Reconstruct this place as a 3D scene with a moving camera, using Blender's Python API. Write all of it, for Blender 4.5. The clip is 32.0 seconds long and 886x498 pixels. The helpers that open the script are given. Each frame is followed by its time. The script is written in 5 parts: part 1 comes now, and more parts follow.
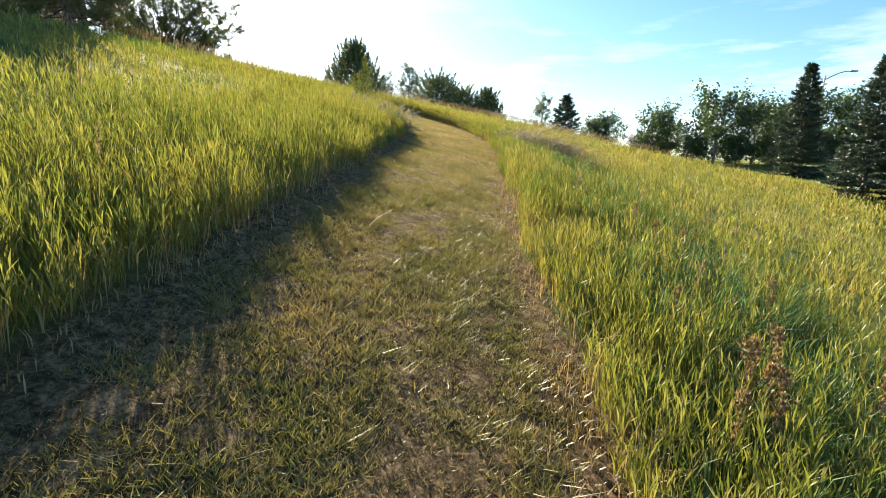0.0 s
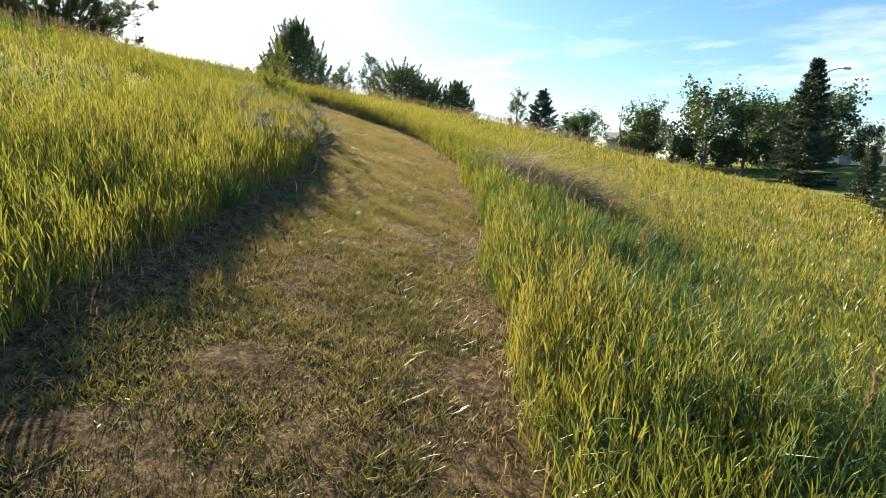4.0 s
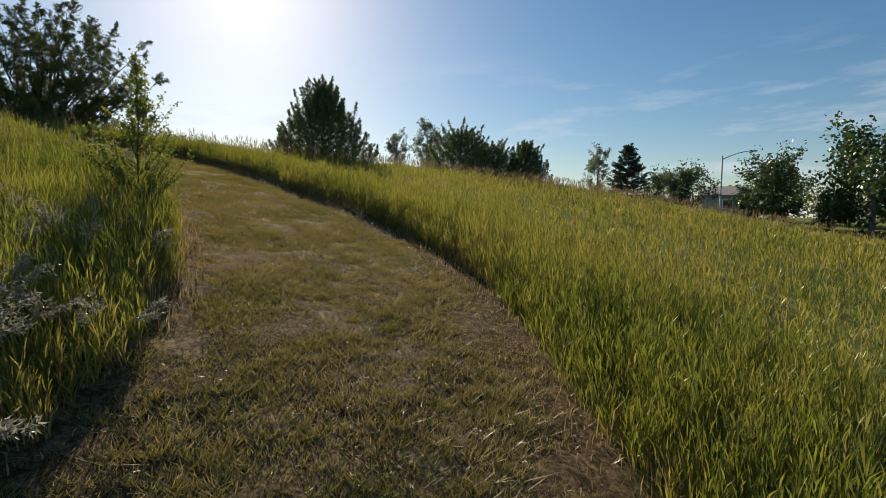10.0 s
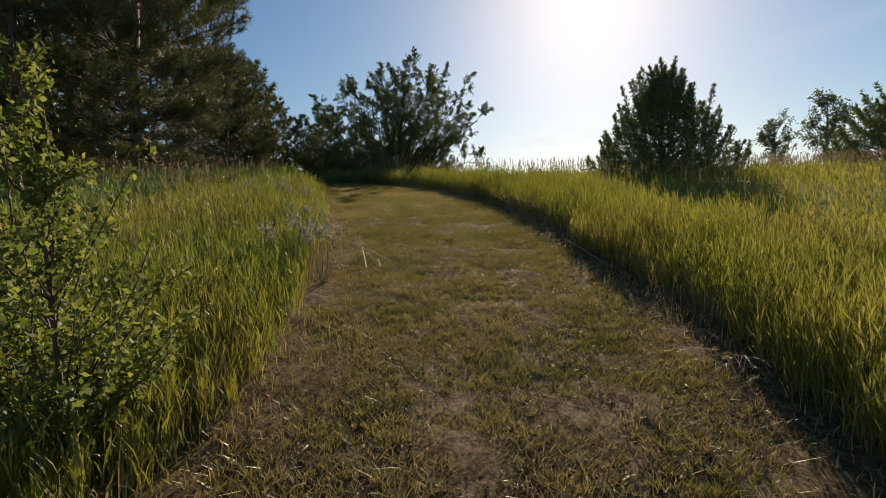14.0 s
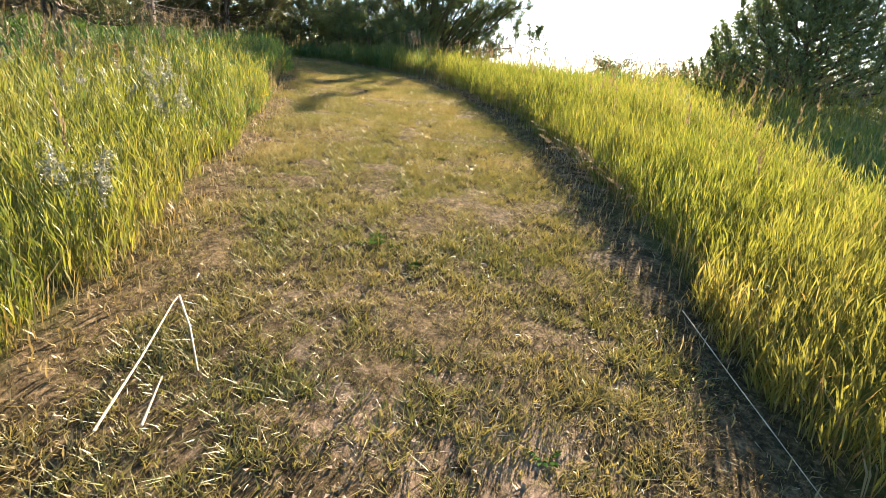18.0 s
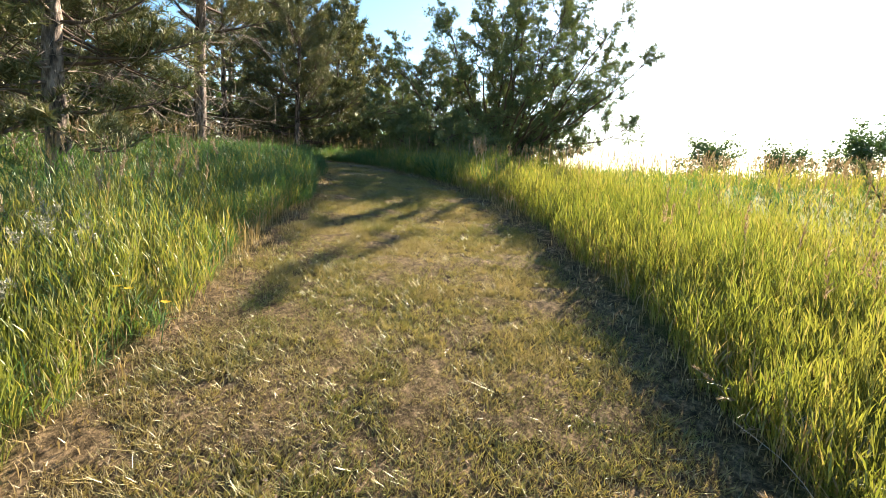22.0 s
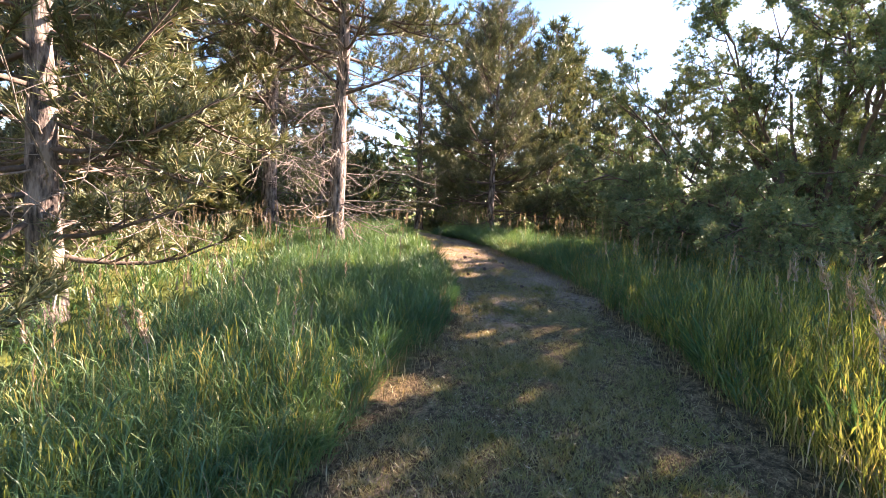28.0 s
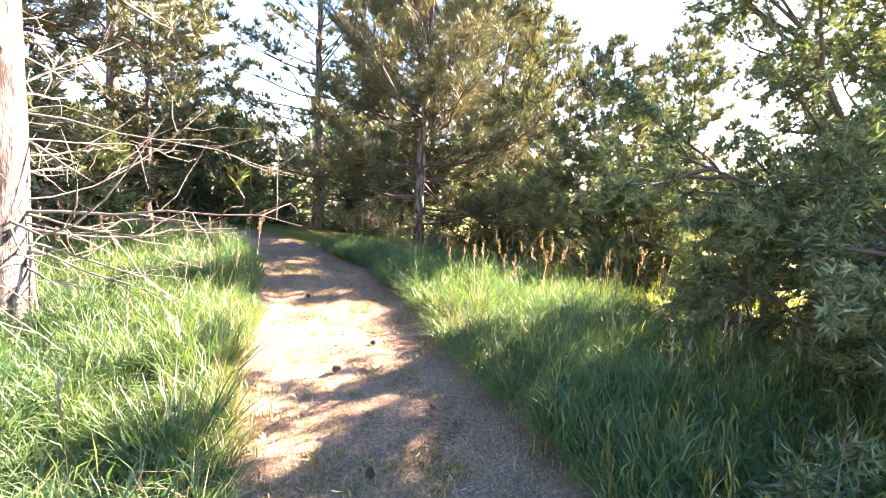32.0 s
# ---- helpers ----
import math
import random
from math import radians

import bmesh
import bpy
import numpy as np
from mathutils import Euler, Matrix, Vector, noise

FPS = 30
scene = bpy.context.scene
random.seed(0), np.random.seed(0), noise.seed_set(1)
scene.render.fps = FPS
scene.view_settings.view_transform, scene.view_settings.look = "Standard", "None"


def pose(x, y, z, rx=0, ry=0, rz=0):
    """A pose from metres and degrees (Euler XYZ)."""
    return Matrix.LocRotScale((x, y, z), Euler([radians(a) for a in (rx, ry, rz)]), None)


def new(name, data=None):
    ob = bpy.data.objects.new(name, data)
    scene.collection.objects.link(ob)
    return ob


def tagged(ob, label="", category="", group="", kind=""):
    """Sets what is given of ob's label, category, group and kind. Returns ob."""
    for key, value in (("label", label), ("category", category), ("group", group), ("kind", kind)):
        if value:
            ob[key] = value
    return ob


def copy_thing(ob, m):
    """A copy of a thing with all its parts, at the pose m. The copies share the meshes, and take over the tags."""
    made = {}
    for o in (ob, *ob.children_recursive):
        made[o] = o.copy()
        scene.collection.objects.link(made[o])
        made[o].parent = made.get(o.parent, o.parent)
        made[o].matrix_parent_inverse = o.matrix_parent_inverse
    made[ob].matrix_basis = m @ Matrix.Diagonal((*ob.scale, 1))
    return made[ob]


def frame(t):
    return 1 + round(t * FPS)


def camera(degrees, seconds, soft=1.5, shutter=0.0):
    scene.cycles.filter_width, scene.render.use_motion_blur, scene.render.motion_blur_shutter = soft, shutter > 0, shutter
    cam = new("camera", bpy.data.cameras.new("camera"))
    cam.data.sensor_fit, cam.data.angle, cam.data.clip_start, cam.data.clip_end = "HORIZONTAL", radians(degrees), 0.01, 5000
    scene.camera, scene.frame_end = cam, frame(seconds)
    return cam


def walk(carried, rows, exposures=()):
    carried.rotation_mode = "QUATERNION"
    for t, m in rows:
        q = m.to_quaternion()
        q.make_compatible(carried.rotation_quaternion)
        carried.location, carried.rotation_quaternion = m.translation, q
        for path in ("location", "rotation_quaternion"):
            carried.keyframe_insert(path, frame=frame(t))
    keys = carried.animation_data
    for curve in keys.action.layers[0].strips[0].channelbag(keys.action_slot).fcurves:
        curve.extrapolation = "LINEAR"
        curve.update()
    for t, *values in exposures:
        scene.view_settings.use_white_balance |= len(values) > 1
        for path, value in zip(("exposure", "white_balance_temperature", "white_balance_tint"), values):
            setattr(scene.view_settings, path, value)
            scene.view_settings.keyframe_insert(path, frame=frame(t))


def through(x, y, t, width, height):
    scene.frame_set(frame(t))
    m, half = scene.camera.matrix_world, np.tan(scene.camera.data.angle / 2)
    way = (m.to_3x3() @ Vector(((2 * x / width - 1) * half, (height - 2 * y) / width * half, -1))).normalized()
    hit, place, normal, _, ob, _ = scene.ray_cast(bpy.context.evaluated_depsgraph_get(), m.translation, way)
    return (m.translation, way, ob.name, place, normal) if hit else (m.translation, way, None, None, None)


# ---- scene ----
cam = camera(87.6, 32.0, soft=0.7)
PATH = [
    (0.0, -0.057, -5.699, 0.470, 80.21, -3.32, 4.69),
    (0.5, -0.071, -5.005, 0.557, 80.77, -3.27, 3.77),
    (1.0, -0.143, -4.359, 0.707, 81.19, -3.34, 3.37),
    (1.5, -0.119, -3.691, 0.771, 81.23, -3.34, 2.76),
    (2.0, -0.250, -3.014, 0.887, 81.17, -3.34, 2.15),
    (2.5, -0.243, -2.351, 0.960, 81.09, -3.49, 1.87),
    (4.5, 0.000, 0.000, 1.500, 79.08, -3.27, 0.63),
    (5.0, -0.012, 0.658, 1.587, 78.81, -3.15, 0.20),
    (5.5, -0.148, 1.327, 1.725, 78.78, -3.37, 0.65),
    (6.0, -0.160, 1.985, 1.812, 78.59, -3.40, 0.45),
    (6.5, -0.294, 2.618, 1.927, 78.57, -3.13, 0.81),
    (7.0, -0.276, 3.277, 2.016, 81.30, -1.84, 4.33),
    (7.5, -0.381, 3.827, 2.179, 86.18, 0.04, 10.69),
    (8.0, -0.453, 4.426, 2.274, 88.21, 0.88, 15.41),
    (8.5, -0.496, 5.055, 2.364, 87.61, 1.35, 15.72),
    (9.0, -0.568, 5.712, 2.448, 86.92, 1.06, 14.76),
    (9.5, -0.580, 6.400, 2.529, 86.22, 0.84, 14.19),
    (10.0, -0.684, 7.063, 2.640, 86.63, -0.92, 8.94),
    (10.5, -0.696, 7.721, 2.726, 88.19, -3.70, -5.41),
    (11.0, -0.741, 8.273, 2.893, 92.08, -5.69, -25.82),
    (11.5, -0.842, 8.806, 2.968, 92.38, -5.69, -26.53),
    (12.0, -1.094, 9.344, 3.064, 91.72, -2.79, -7.10),
    (12.5, -1.375, 9.823, 3.169, 93.12, 0.89, 25.10),
    (13.0, -1.631, 10.254, 3.346, 94.30, 3.21, 55.67),
    (13.5, -1.972, 10.761, 3.443, 89.84, 2.00, 51.92),
    (14.0, -2.252, 11.264, 3.513, 87.78, 1.11, 49.65),
    (14.5, -2.594, 11.712, 3.621, 86.77, 0.83, 48.58),
    (16.5, -3.686, 13.197, 4.035, 80.46, -2.10, 48.08),
    (17.0, -3.990, 13.447, 4.061, 76.64, -3.36, 50.20),
    (17.5, -4.214, 13.637, 4.256, 75.57, -3.85, 51.49),
    (18.0, -4.547, 13.762, 4.273, 73.17, -4.66, 55.21),
    (18.5, -4.948, 13.916, 4.434, 71.90, -5.62, 54.87),
    (19.0, -5.345, 13.934, 4.529, 71.04, -6.03, 53.65),
    (19.5, -5.528, 14.150, 4.538, 68.69, -5.90, 51.34),
    (20.0, -5.840, 14.628, 4.642, 67.90, -6.21, 50.69),
    (20.5, -6.028, 14.831, 4.745, 67.98, -6.15, 50.48),
    (21.0, -6.276, 15.033, 4.844, 69.27, -5.74, 51.11),
    (21.5, -6.703, 15.464, 4.858, 75.55, -4.56, 55.80),
    (22.0, -7.018, 15.570, 5.095, 81.72, -3.71, 64.99),
    (22.5, -7.423, 15.617, 5.337, 85.44, -3.12, 75.66),
    (23.0, -7.907, 15.776, 5.369, 85.87, -3.29, 87.41),
    (23.5, -8.360, 15.753, 5.408, 84.78, -3.21, 99.65),
    (24.0, -8.909, 15.781, 5.554, 84.41, -2.93, 103.72),
    (24.5, -9.337, 16.011, 5.637, 83.79, -3.13, 104.11),
    (26.5, -10.896, 16.685, 5.966, 83.27, -2.93, 104.01),
    (27.0, -11.359, 16.961, 6.130, 85.27, -2.23, 99.04),
    (27.5, -11.666, 17.364, 6.157, 87.00, -2.70, 96.72),
    (28.0, -12.034, 17.565, 6.250, 85.50, -2.65, 93.22),
    (28.5, -12.552, 17.617, 6.362, 84.46, -2.53, 89.90),
    (29.0, -13.033, 17.794, 6.330, 84.61, -2.98, 89.14),
    (29.5, -13.577, 17.776, 6.393, 84.87, -3.12, 88.47),
    (30.0, -14.303, 17.790, 6.470, 85.08, -3.65, 88.02),
    (30.5, -15.029, 17.805, 6.546, 84.77, -3.73, 86.95),
    (31.0, -15.812, 17.814, 6.590, 84.29, -3.70, 85.98),
    (31.5, -16.510, 17.923, 6.681, 83.37, -3.88, 84.83),
    (32.0, -17.234, 17.932, 6.728, 83.24, -3.95, 85.22),
]
EXPOSURE = [(0, 2.14, 6400, 12), (1, 2.09, 6500, 13), (2, 1.79, 6300, 10), (5, 1.99, 6700, 12), (7, 1.99, 6700, 12), (8, 0.99, 6500, 10), (9, 0.29, 6300, 10), (10, 0.74, 6400, 12), (11, 0.99, 6300, 20),
            (12, 0.84, 6500, 12), (13, 0.67, 6700, 14), (14.5, 0.89, 6800, 14), (16.5, 2.14, 6800, 13), (19, 2.69, 6700, 13), (21.0, 2.71, 6500, 14), (22, 2.59, 6600, 12), (22.5, 1.67, 6800, 13), (23, 1.29, 6800, 13), (24.5, 2.64, 6900, 16),
            (26.5, 3.19, 6700, 24), (28, 3.33, 6600, 32), (29, 3.27, 6500, 34), (30, 3.32, 6400, 12), (31, 3.41, 6500, 14), (32, 4.49, 6700, 34)]
walk(cam, [(t, pose(*m)) for t, *m in PATH], EXPOSURE)

# ---- world, sun, exposure ----
SUN_AZ, SUN_EL = 32.0, 28.5          # degrees, azimuth counted from +y towards -x
SUN_DIR = Vector((-math.sin(radians(SUN_AZ)) * math.cos(radians(SUN_EL)),
                  math.cos(radians(SUN_AZ)) * math.cos(radians(SUN_EL)), math.sin(radians(SUN_EL))))
world = bpy.data.worlds.new("world")
scene.world = world
world.use_nodes = True
wn = world.node_tree.nodes
wl = world.node_tree.links
wn.clear()
w_out = wn.new("ShaderNodeOutputWorld")
w_bg = wn.new("ShaderNodeBackground")
w_sky = wn.new("ShaderNodeTexSky")
w_sky.sky_type = "NISHITA"
w_sky.sun_disc = False
w_sky.sun_elevation = radians(SUN_EL)
w_sky.sun_rotation = radians(-SUN_AZ)
w_sky.altitude = 1200
w_sky.air_density = 1.35
w_sky.dust_density = 1.3
w_sky.ozone_density = 1.6
# thin bands of cirrus
w_map = wn.new("ShaderNodeMapping")
w_map.inputs["Scale"].default_value = (1.6, 1.6, 9.0)
w_co = wn.new("ShaderNodeTexCoord")
w_noise = wn.new("ShaderNodeTexNoise")
w_noise.inputs["Scale"].default_value = 2.1
w_noise.inputs["Detail"].default_value = 7
w_noise.inputs["Roughness"].default_value = 0.6
w_ramp = wn.new("ShaderNodeValToRGB")
w_ramp.color_ramp.elements[0].position = 0.53
w_ramp.color_ramp.elements[1].position = 0.78
w_mix = wn.new("ShaderNodeMix")
w_mix.data_type = "RGBA"
w_mix.inputs["B"].default_value = (8.5, 8.8, 9.3, 1)
wl.new(w_co.outputs["Generated"], w_map.inputs["Vector"])
wl.new(w_map.outputs["Vector"], w_noise.inputs["Vector"])
wl.new(w_noise.outputs["Fac"], w_ramp.inputs["Fac"])
w_sep = wn.new("ShaderNodeSeparateXYZ")
w_low = wn.new("ShaderNodeMapRange")
for w_key, w_value in (("From Min", 0.16), ("From Max", 0.34), ("To Min", 0.9), ("To Max", 0.0)):
    w_low.inputs[w_key].default_value = w_value
w_mul = wn.new("ShaderNodeMath")
w_mul.operation = "MULTIPLY"
wl.new(w_co.outputs["Generated"], w_sep.inputs["Vector"])
wl.new(w_sep.outputs["Z"], w_low.inputs["Value"])
wl.new(w_ramp.outputs["Color"], w_mul.inputs[0])
wl.new(w_low.outputs["Result"], w_mul.inputs[1])
wl.new(w_mul.outputs[0], w_mix.inputs["Factor"])
w_hue = wn.new("ShaderNodeHueSaturation")
w_hue.inputs["Saturation"].default_value = 1.32
w_hue.inputs["Hue"].default_value = 0.497
wl.new(w_sky.outputs["Color"], w_hue.inputs["Color"])
wl.new(w_hue.outputs["Color"], w_mix.inputs["A"])
wl.new(w_mix.outputs["Result"], w_bg.inputs["Color"])
wl.new(w_bg.outputs["Background"], w_out.inputs["Surface"])
w_bg.inputs["Strength"].default_value = 0.052

sun_data = bpy.data.lights.new("sun", "SUN")
sun_data.energy = 5.0
sun_data.angle = radians(0.6)
sun_data.color = (1.0, 0.86, 0.66)
sun = new("sun", sun_data)
sun.matrix_world = Matrix.Translation((0, 0, 40)) @ SUN_DIR.to_track_quat("Z", "Y").to_matrix().to_4x4()

# ---- the lie of the land ----
HILL = (2.9828, 2.4985, -0.1692, 0.1972, -0.1784, -3.6025, 1.1967, 0.4327, -0.0549, 0.0827, -1.4283, -0.7992, 0.711, 0.4884, -0.2447)


def smooth(a, b, v):
    u = np.clip((v - a) / (b - a), 0, 1)
    return u * u * (3 - 2 * u)


def land(x, y):
    """Height of the ground."""
    x, y = np.asarray(x, float), np.asarray(y, float)
    r = np.sqrt(((x + 4) / 24) ** 2 + ((y - 18) / 30) ** 2)
    k = 1 / np.maximum(r, 1)
    cx, cy = -4 + (x + 4) * k, 18 + (y - 18) * k
    u, v = (cx + 5) / 20, (cy - 14) / 20
    z = np.zeros_like(u)
    n = 0
    for i in range(5):
        for j in range(5 - i):
            z = z + HILL[n] * u ** i * v ** j
            n += 1
    # beyond the hill: level ground, a little lower behind the pines than across the road
    far = 3.6 + 1.2 * smooth(10, -30, x) - 4.2 * smooth(20, -30, y)
    z = z + (far - z) * smooth(1.0, 1.9, r)
    return z


def land1(x, y):
    return float(land(x, y))


def normal_at(x, y):
    e = 0.2
    return Vector((land1(x - e, y) - land1(x + e, y), land1(x, y - e) - land1(x, y + e), 2 * e)).normalized()


# centre line of the mown path and half its width
TRACK = np.array([(-.7, -14, 1.3), (-.63, -8, 1.24), (-.61, -4, 1.19), (-.64, -2, 1.12), (-.73, 1, 1.04), (-.77, 4, 1.07), (-.9, 6.5, 1.14),
                  (-1.25, 8.7, 1.2), (-2., 10.9, 1.3), (-3.1, 12.4, 1.38), (-4.6, 13.8, 1.42), (-6.6, 15.1, 1.5), (-9., 16.4, 1.62),
                  (-11.8, 17.5, 1.55), (-14.3, 18.07, 1.26), (-15.6, 18.3, 1.08), (-16.5, 18.34, .92), (-18, 18.24, .82), (-19.6, 17.97, .76), (-21.5, 17.47, .76),
                  (-23.5, 16.85, .74), (-25.5, 15.7, .62), (-27, 14, .66), (-28, 10, .66)])


def track(x, y):
    """Distance outside the path's edge (negative within), the way along the path, and the side (+1 uphill of it, -1 downhill)."""
    x, y = np.asarray(x, float), np.asarray(y, float)
    best = np.full(x.shape, 1e9)
    along = np.zeros(x.shape)
    side = np.zeros(x.shape)
    s0 = 0.0
    for (ax, ay, aw), (bx, by, bw) in zip(TRACK[:-1], TRACK[1:]):
        dx, dy = bx - ax, by - ay
        ln = math.hypot(dx, dy)
        k = np.clip(((x - ax) * dx + (y - ay) * dy) / ln ** 2, 0, 1)
        dist = np.hypot(x - ax - k * dx, y - ay - k * dy) - (aw + k * (bw - aw))
        near = dist < best
        best = np.where(near, dist, best)
        along = np.where(near, s0 + k * ln, along)
        side = np.where(near, np.sign(dx * (y - ay) - dy * (x - ax)), side)
        s0 += ln
    return best, along, side


# ---- materials ----
def shader(name):
    m = bpy.data.materials.new(name)
    m.use_nodes = True
    nt = m.node_tree
    nt.nodes.clear()
    return m, nt, nt.nodes.new("ShaderNodeOutputMaterial")


def node(nt, kind, **values):
    n = nt.nodes.new(kind)
    for key, value in values.items():
        n.inputs[key.replace("_", " ")].default_value = value
    return n


def ramp(nt, source, stops):
    r = nt.nodes.new("ShaderNodeValToRGB")
    els = r.color_ramp.elements
    while len(els) < len(stops):
        els.new(0.5)
    for e, (p, c) in zip(els, stops):
        e.position, e.color = p, (*c, 1)
    nt.links.new(source, r.inputs["Fac"])
    return r.outputs["Color"]


def noise_of(nt, scale, detail=4, rough=0.55, stretch=None):
    co = nt.nodes.new("ShaderNodeTexCoord")
    out = co.outputs["Object"]
    if stretch:
        mp = nt.nodes.new("ShaderNodeMapping")
        mp.inputs["Scale"].default_value = stretch
        nt.links.new(out, mp.inputs["Vector"])
        out = mp.outputs["Vector"]
    n = node(nt, "ShaderNodeTexNoise", Scale=scale, Detail=detail, Roughness=rough)
    nt.links.new(out, n.inputs["Vector"])
    return n.outputs["Fac"]


def mixed(nt, fac, a, b, blend="MIX"):
    m = nt.nodes.new("ShaderNodeMix")
    m.data_type, m.blend_type = "RGBA", blend
    for key, value in (("Factor", fac), ("A", a), ("B", b)):
        if isinstance(value, (int, float)):
            m.inputs[key].default_value = value
        elif isinstance(value, tuple):
            m.inputs[key].default_value = (*value, 1)
        else:
            nt.links.new(value, m.inputs[key])
    return m.outputs["Result"]


LEAF_TONE = 0.6


def leafy(name, stops, patch_stops=None, patch_scale=0.35, patch=0.5, through=0.45, through_tint=(1.0, 1.0, 0.55), gloss=0.06, rough=0.45, clump=0.0):
    """A thin leaf, blade or needle: light comes through it; every blade has its own tone."""
    m, nt, out = shader(name)
    geo = nt.nodes.new("ShaderNodeNewGeometry")
    tone = geo.outputs["Random Per Island"]
    if clump:
        at = nt.nodes.new("ShaderNodeAttribute")
        at.attribute_name = "tone"
        tone = mixed(nt, clump, tone, at.outputs["Fac"])
    dim = [(p, tuple(LEAF_TONE * v for v in c)) for p, c in stops]
    col = ramp(nt, tone, dim)
    if patch_stops:
        dim = [(p, tuple(LEAF_TONE * v for v in c)) for p, c in patch_stops]
        col = mixed(nt, patch, col, ramp(nt, noise_of(nt, patch_scale, 3), dim))
    dif = nt.nodes.new("ShaderNodeBsdfDiffuse")
    nt.links.new(col, dif.inputs["Color"])
    tr = nt.nodes.new("ShaderNodeBsdfTranslucent")
    nt.links.new(mixed(nt, 1.0, col, through_tint, "MULTIPLY"), tr.inputs["Color"])
    mx = node(nt, "ShaderNodeMixShader", Fac=through)
    nt.links.new(dif.outputs[0], mx.inputs[1])
    nt.links.new(tr.outputs[0], mx.inputs[2])
    gl = node(nt, "ShaderNodeBsdfGlossy", Roughness=rough)
    gl.inputs["Color"].default_value = (0.9, 0.95, 0.85, 1)
    mx2 = node(nt, "ShaderNodeMixShader", Fac=gloss)
    nt.links.new(mx.outputs[0], mx2.inputs[1])
    nt.links.new(gl.outputs[0], mx2.inputs[2])
    nt.links.new(mx2.outputs[0], out.inputs["Surface"])
    return m


def solid(name, stops, scale=6.0, detail=6, stretch=None, rough=0.85, bump=0.3, bump_scale=None, metal=0.0, depth=0.02):
    m, nt, out = shader(name)
    p = node(nt, "ShaderNodeBsdfPrincipled", Roughness=rough, Metallic=metal)
    f = noise_of(nt, scale, detail, 0.6, stretch)
    nt.links.new(ramp(nt, f, stops), p.inputs["Base Color"])
    b = node(nt, "ShaderNodeBump", Strength=bump, Distance=depth)
    nt.links.new(noise_of(nt, bump_scale or scale * 2.5, detail, 0.65, stretch), b.inputs["Height"])
    nt.links.new(b.outputs["Normal"], p.inputs["Normal"])
    nt.links.new(p.outputs[0], out.inputs["Surface"])
    return m


M_MEADOW = leafy("meadow_blade", [(0, (.05, .08, .016)), (.18, (.14, .19, .03)), (.42, (.31, .355, .065)), (.64, (.48, .45, .115)), (.82, (.58, .45, .19)), (.92, (.44, .28, .12)), (1, (.27, .17, .09))],
                 [(.32, (.16, .23, .032)), (.5, (.37, .36, .06)), (.66, (.56, .4, .13))], 0.35, 0.33, 0.47, (1.0, 0.98, 0.62), 0.035, 0.45, 0.6)
M_LUSH = leafy("lush_blade", [(0, (.03, .09, .045)), (.35, (.085, .2, .08)), (.66, (.2, .34, .1)), (.88, (.4, .43, .16)), (1, (.42, .32, .17))],
               [(.35, (.06, .17, .07)), (.65, (.22, .32, .085))], 0.5, 0.35, 0.42, (1.0, 1.0, 0.5), 0.035, 0.5, 0.6)
M_STRAW = leafy("straw_blade", [(0, (.22, .16, .06)), (.5, (.42, .3, .12)), (1, (.6, .48, .27))], None, 0.3, 0.5, 0.4, (1, .95, .7))
M_SEED = leafy("seed_head", [(0, (.28, .2, .11)), (.6, (.42, .31, .18)), (1, (.52, .42, .28))], None, 0.3, 0.5, 0.35, (1, .9, .75))
M_LAWN = leafy("lawn_blade", [(0, (.085, .11, .026)), (.28, (.2, .21, .05)), (.52, (.38, .33, .1)), (.76, (.55, .42, .19)), (1, (.75, .6, .38))],
               [(.36, (.18, .21, .05)), (.5, (.37, .32, .11)), (.64, (.55, .4, .21))], 1.1, 0.35, 0.42, (1, .96, .65), 0.05, 0.45, 0.5)
M_WEED = leafy("pale_weed", [(0, (.17, .19, .12)), (.45, (.34, .34, .26)), (1, (.6, .57, .48))], None, 0.5, 0.5, 0.4, (1, 1, .9))
M_YELLOW = leafy("yellow_petal", [(0, (.7, .45, .02)), (1, (.8, .6, .03))], None)
M_DOCK = leafy("dock_seed", [(0, (.3, .18, .09)), (1, (.54, .38, .22))], None)
M_PINE = leafy("pine_needle", [(0, (.048, .075, .032)), (.45, (.15, .176, .075)), (.8, (.34, .33, .15)), (1, (.45, .33, .17))],
               [(.35, (.08, .12, .051)), (.65, (.265, .256, .106))], 0.6, 0.4, 0.16, (1, 1, .65), 0.05, 0.45)
M_CEDAR = leafy("cedar_spray", [(0, (.085, .135, .06)), (.5, (.19, .275, .115)), (.82, (.34, .41, .17)), (.92, (.41, .39, .17)), (1, (.46, .3, .18))],
                [(.35, (.105, .185, .08)), (.65, (.285, .325, .135))], 0.9, 0.4, 0.3, (1, 1, .6), 0.05)
M_SPRUCE = leafy("spruce_needle", [(0, (.035, .065, .045)), (.6, (.07, .115, .085)), (1, (.12, .17, .13))],
                 [(.35, (.04, .07, .05)), (.65, (.1, .14, .1))], 0.9, 0.4, 0.22, (1, 1, .7))
M_LEAF = leafy("broad_leaf", [(0, (.035, .075, .02)), (.5, (.06, .12, .03)), (1, (.11, .17, .045))],
               [(.35, (.04, .09, .025)), (.65, (.09, .14, .04))], 0.5, 0.4, 0.4)
M_SILVER = leafy("silver_leaf", [(0, (.1, .14, .08)), (.5, (.17, .21, .14)), (1, (.26, .29, .2))], None, 0.5, 0.4, 0.4)
M_BARK = solid("pine_bark", [(.38, (.03, .022, .018)), (.48, (.14, .105, .085)), (.6, (.3, .24, .2))], 16, 7, (1, 1, .25), .9, 1.0, 22, 0, .04)
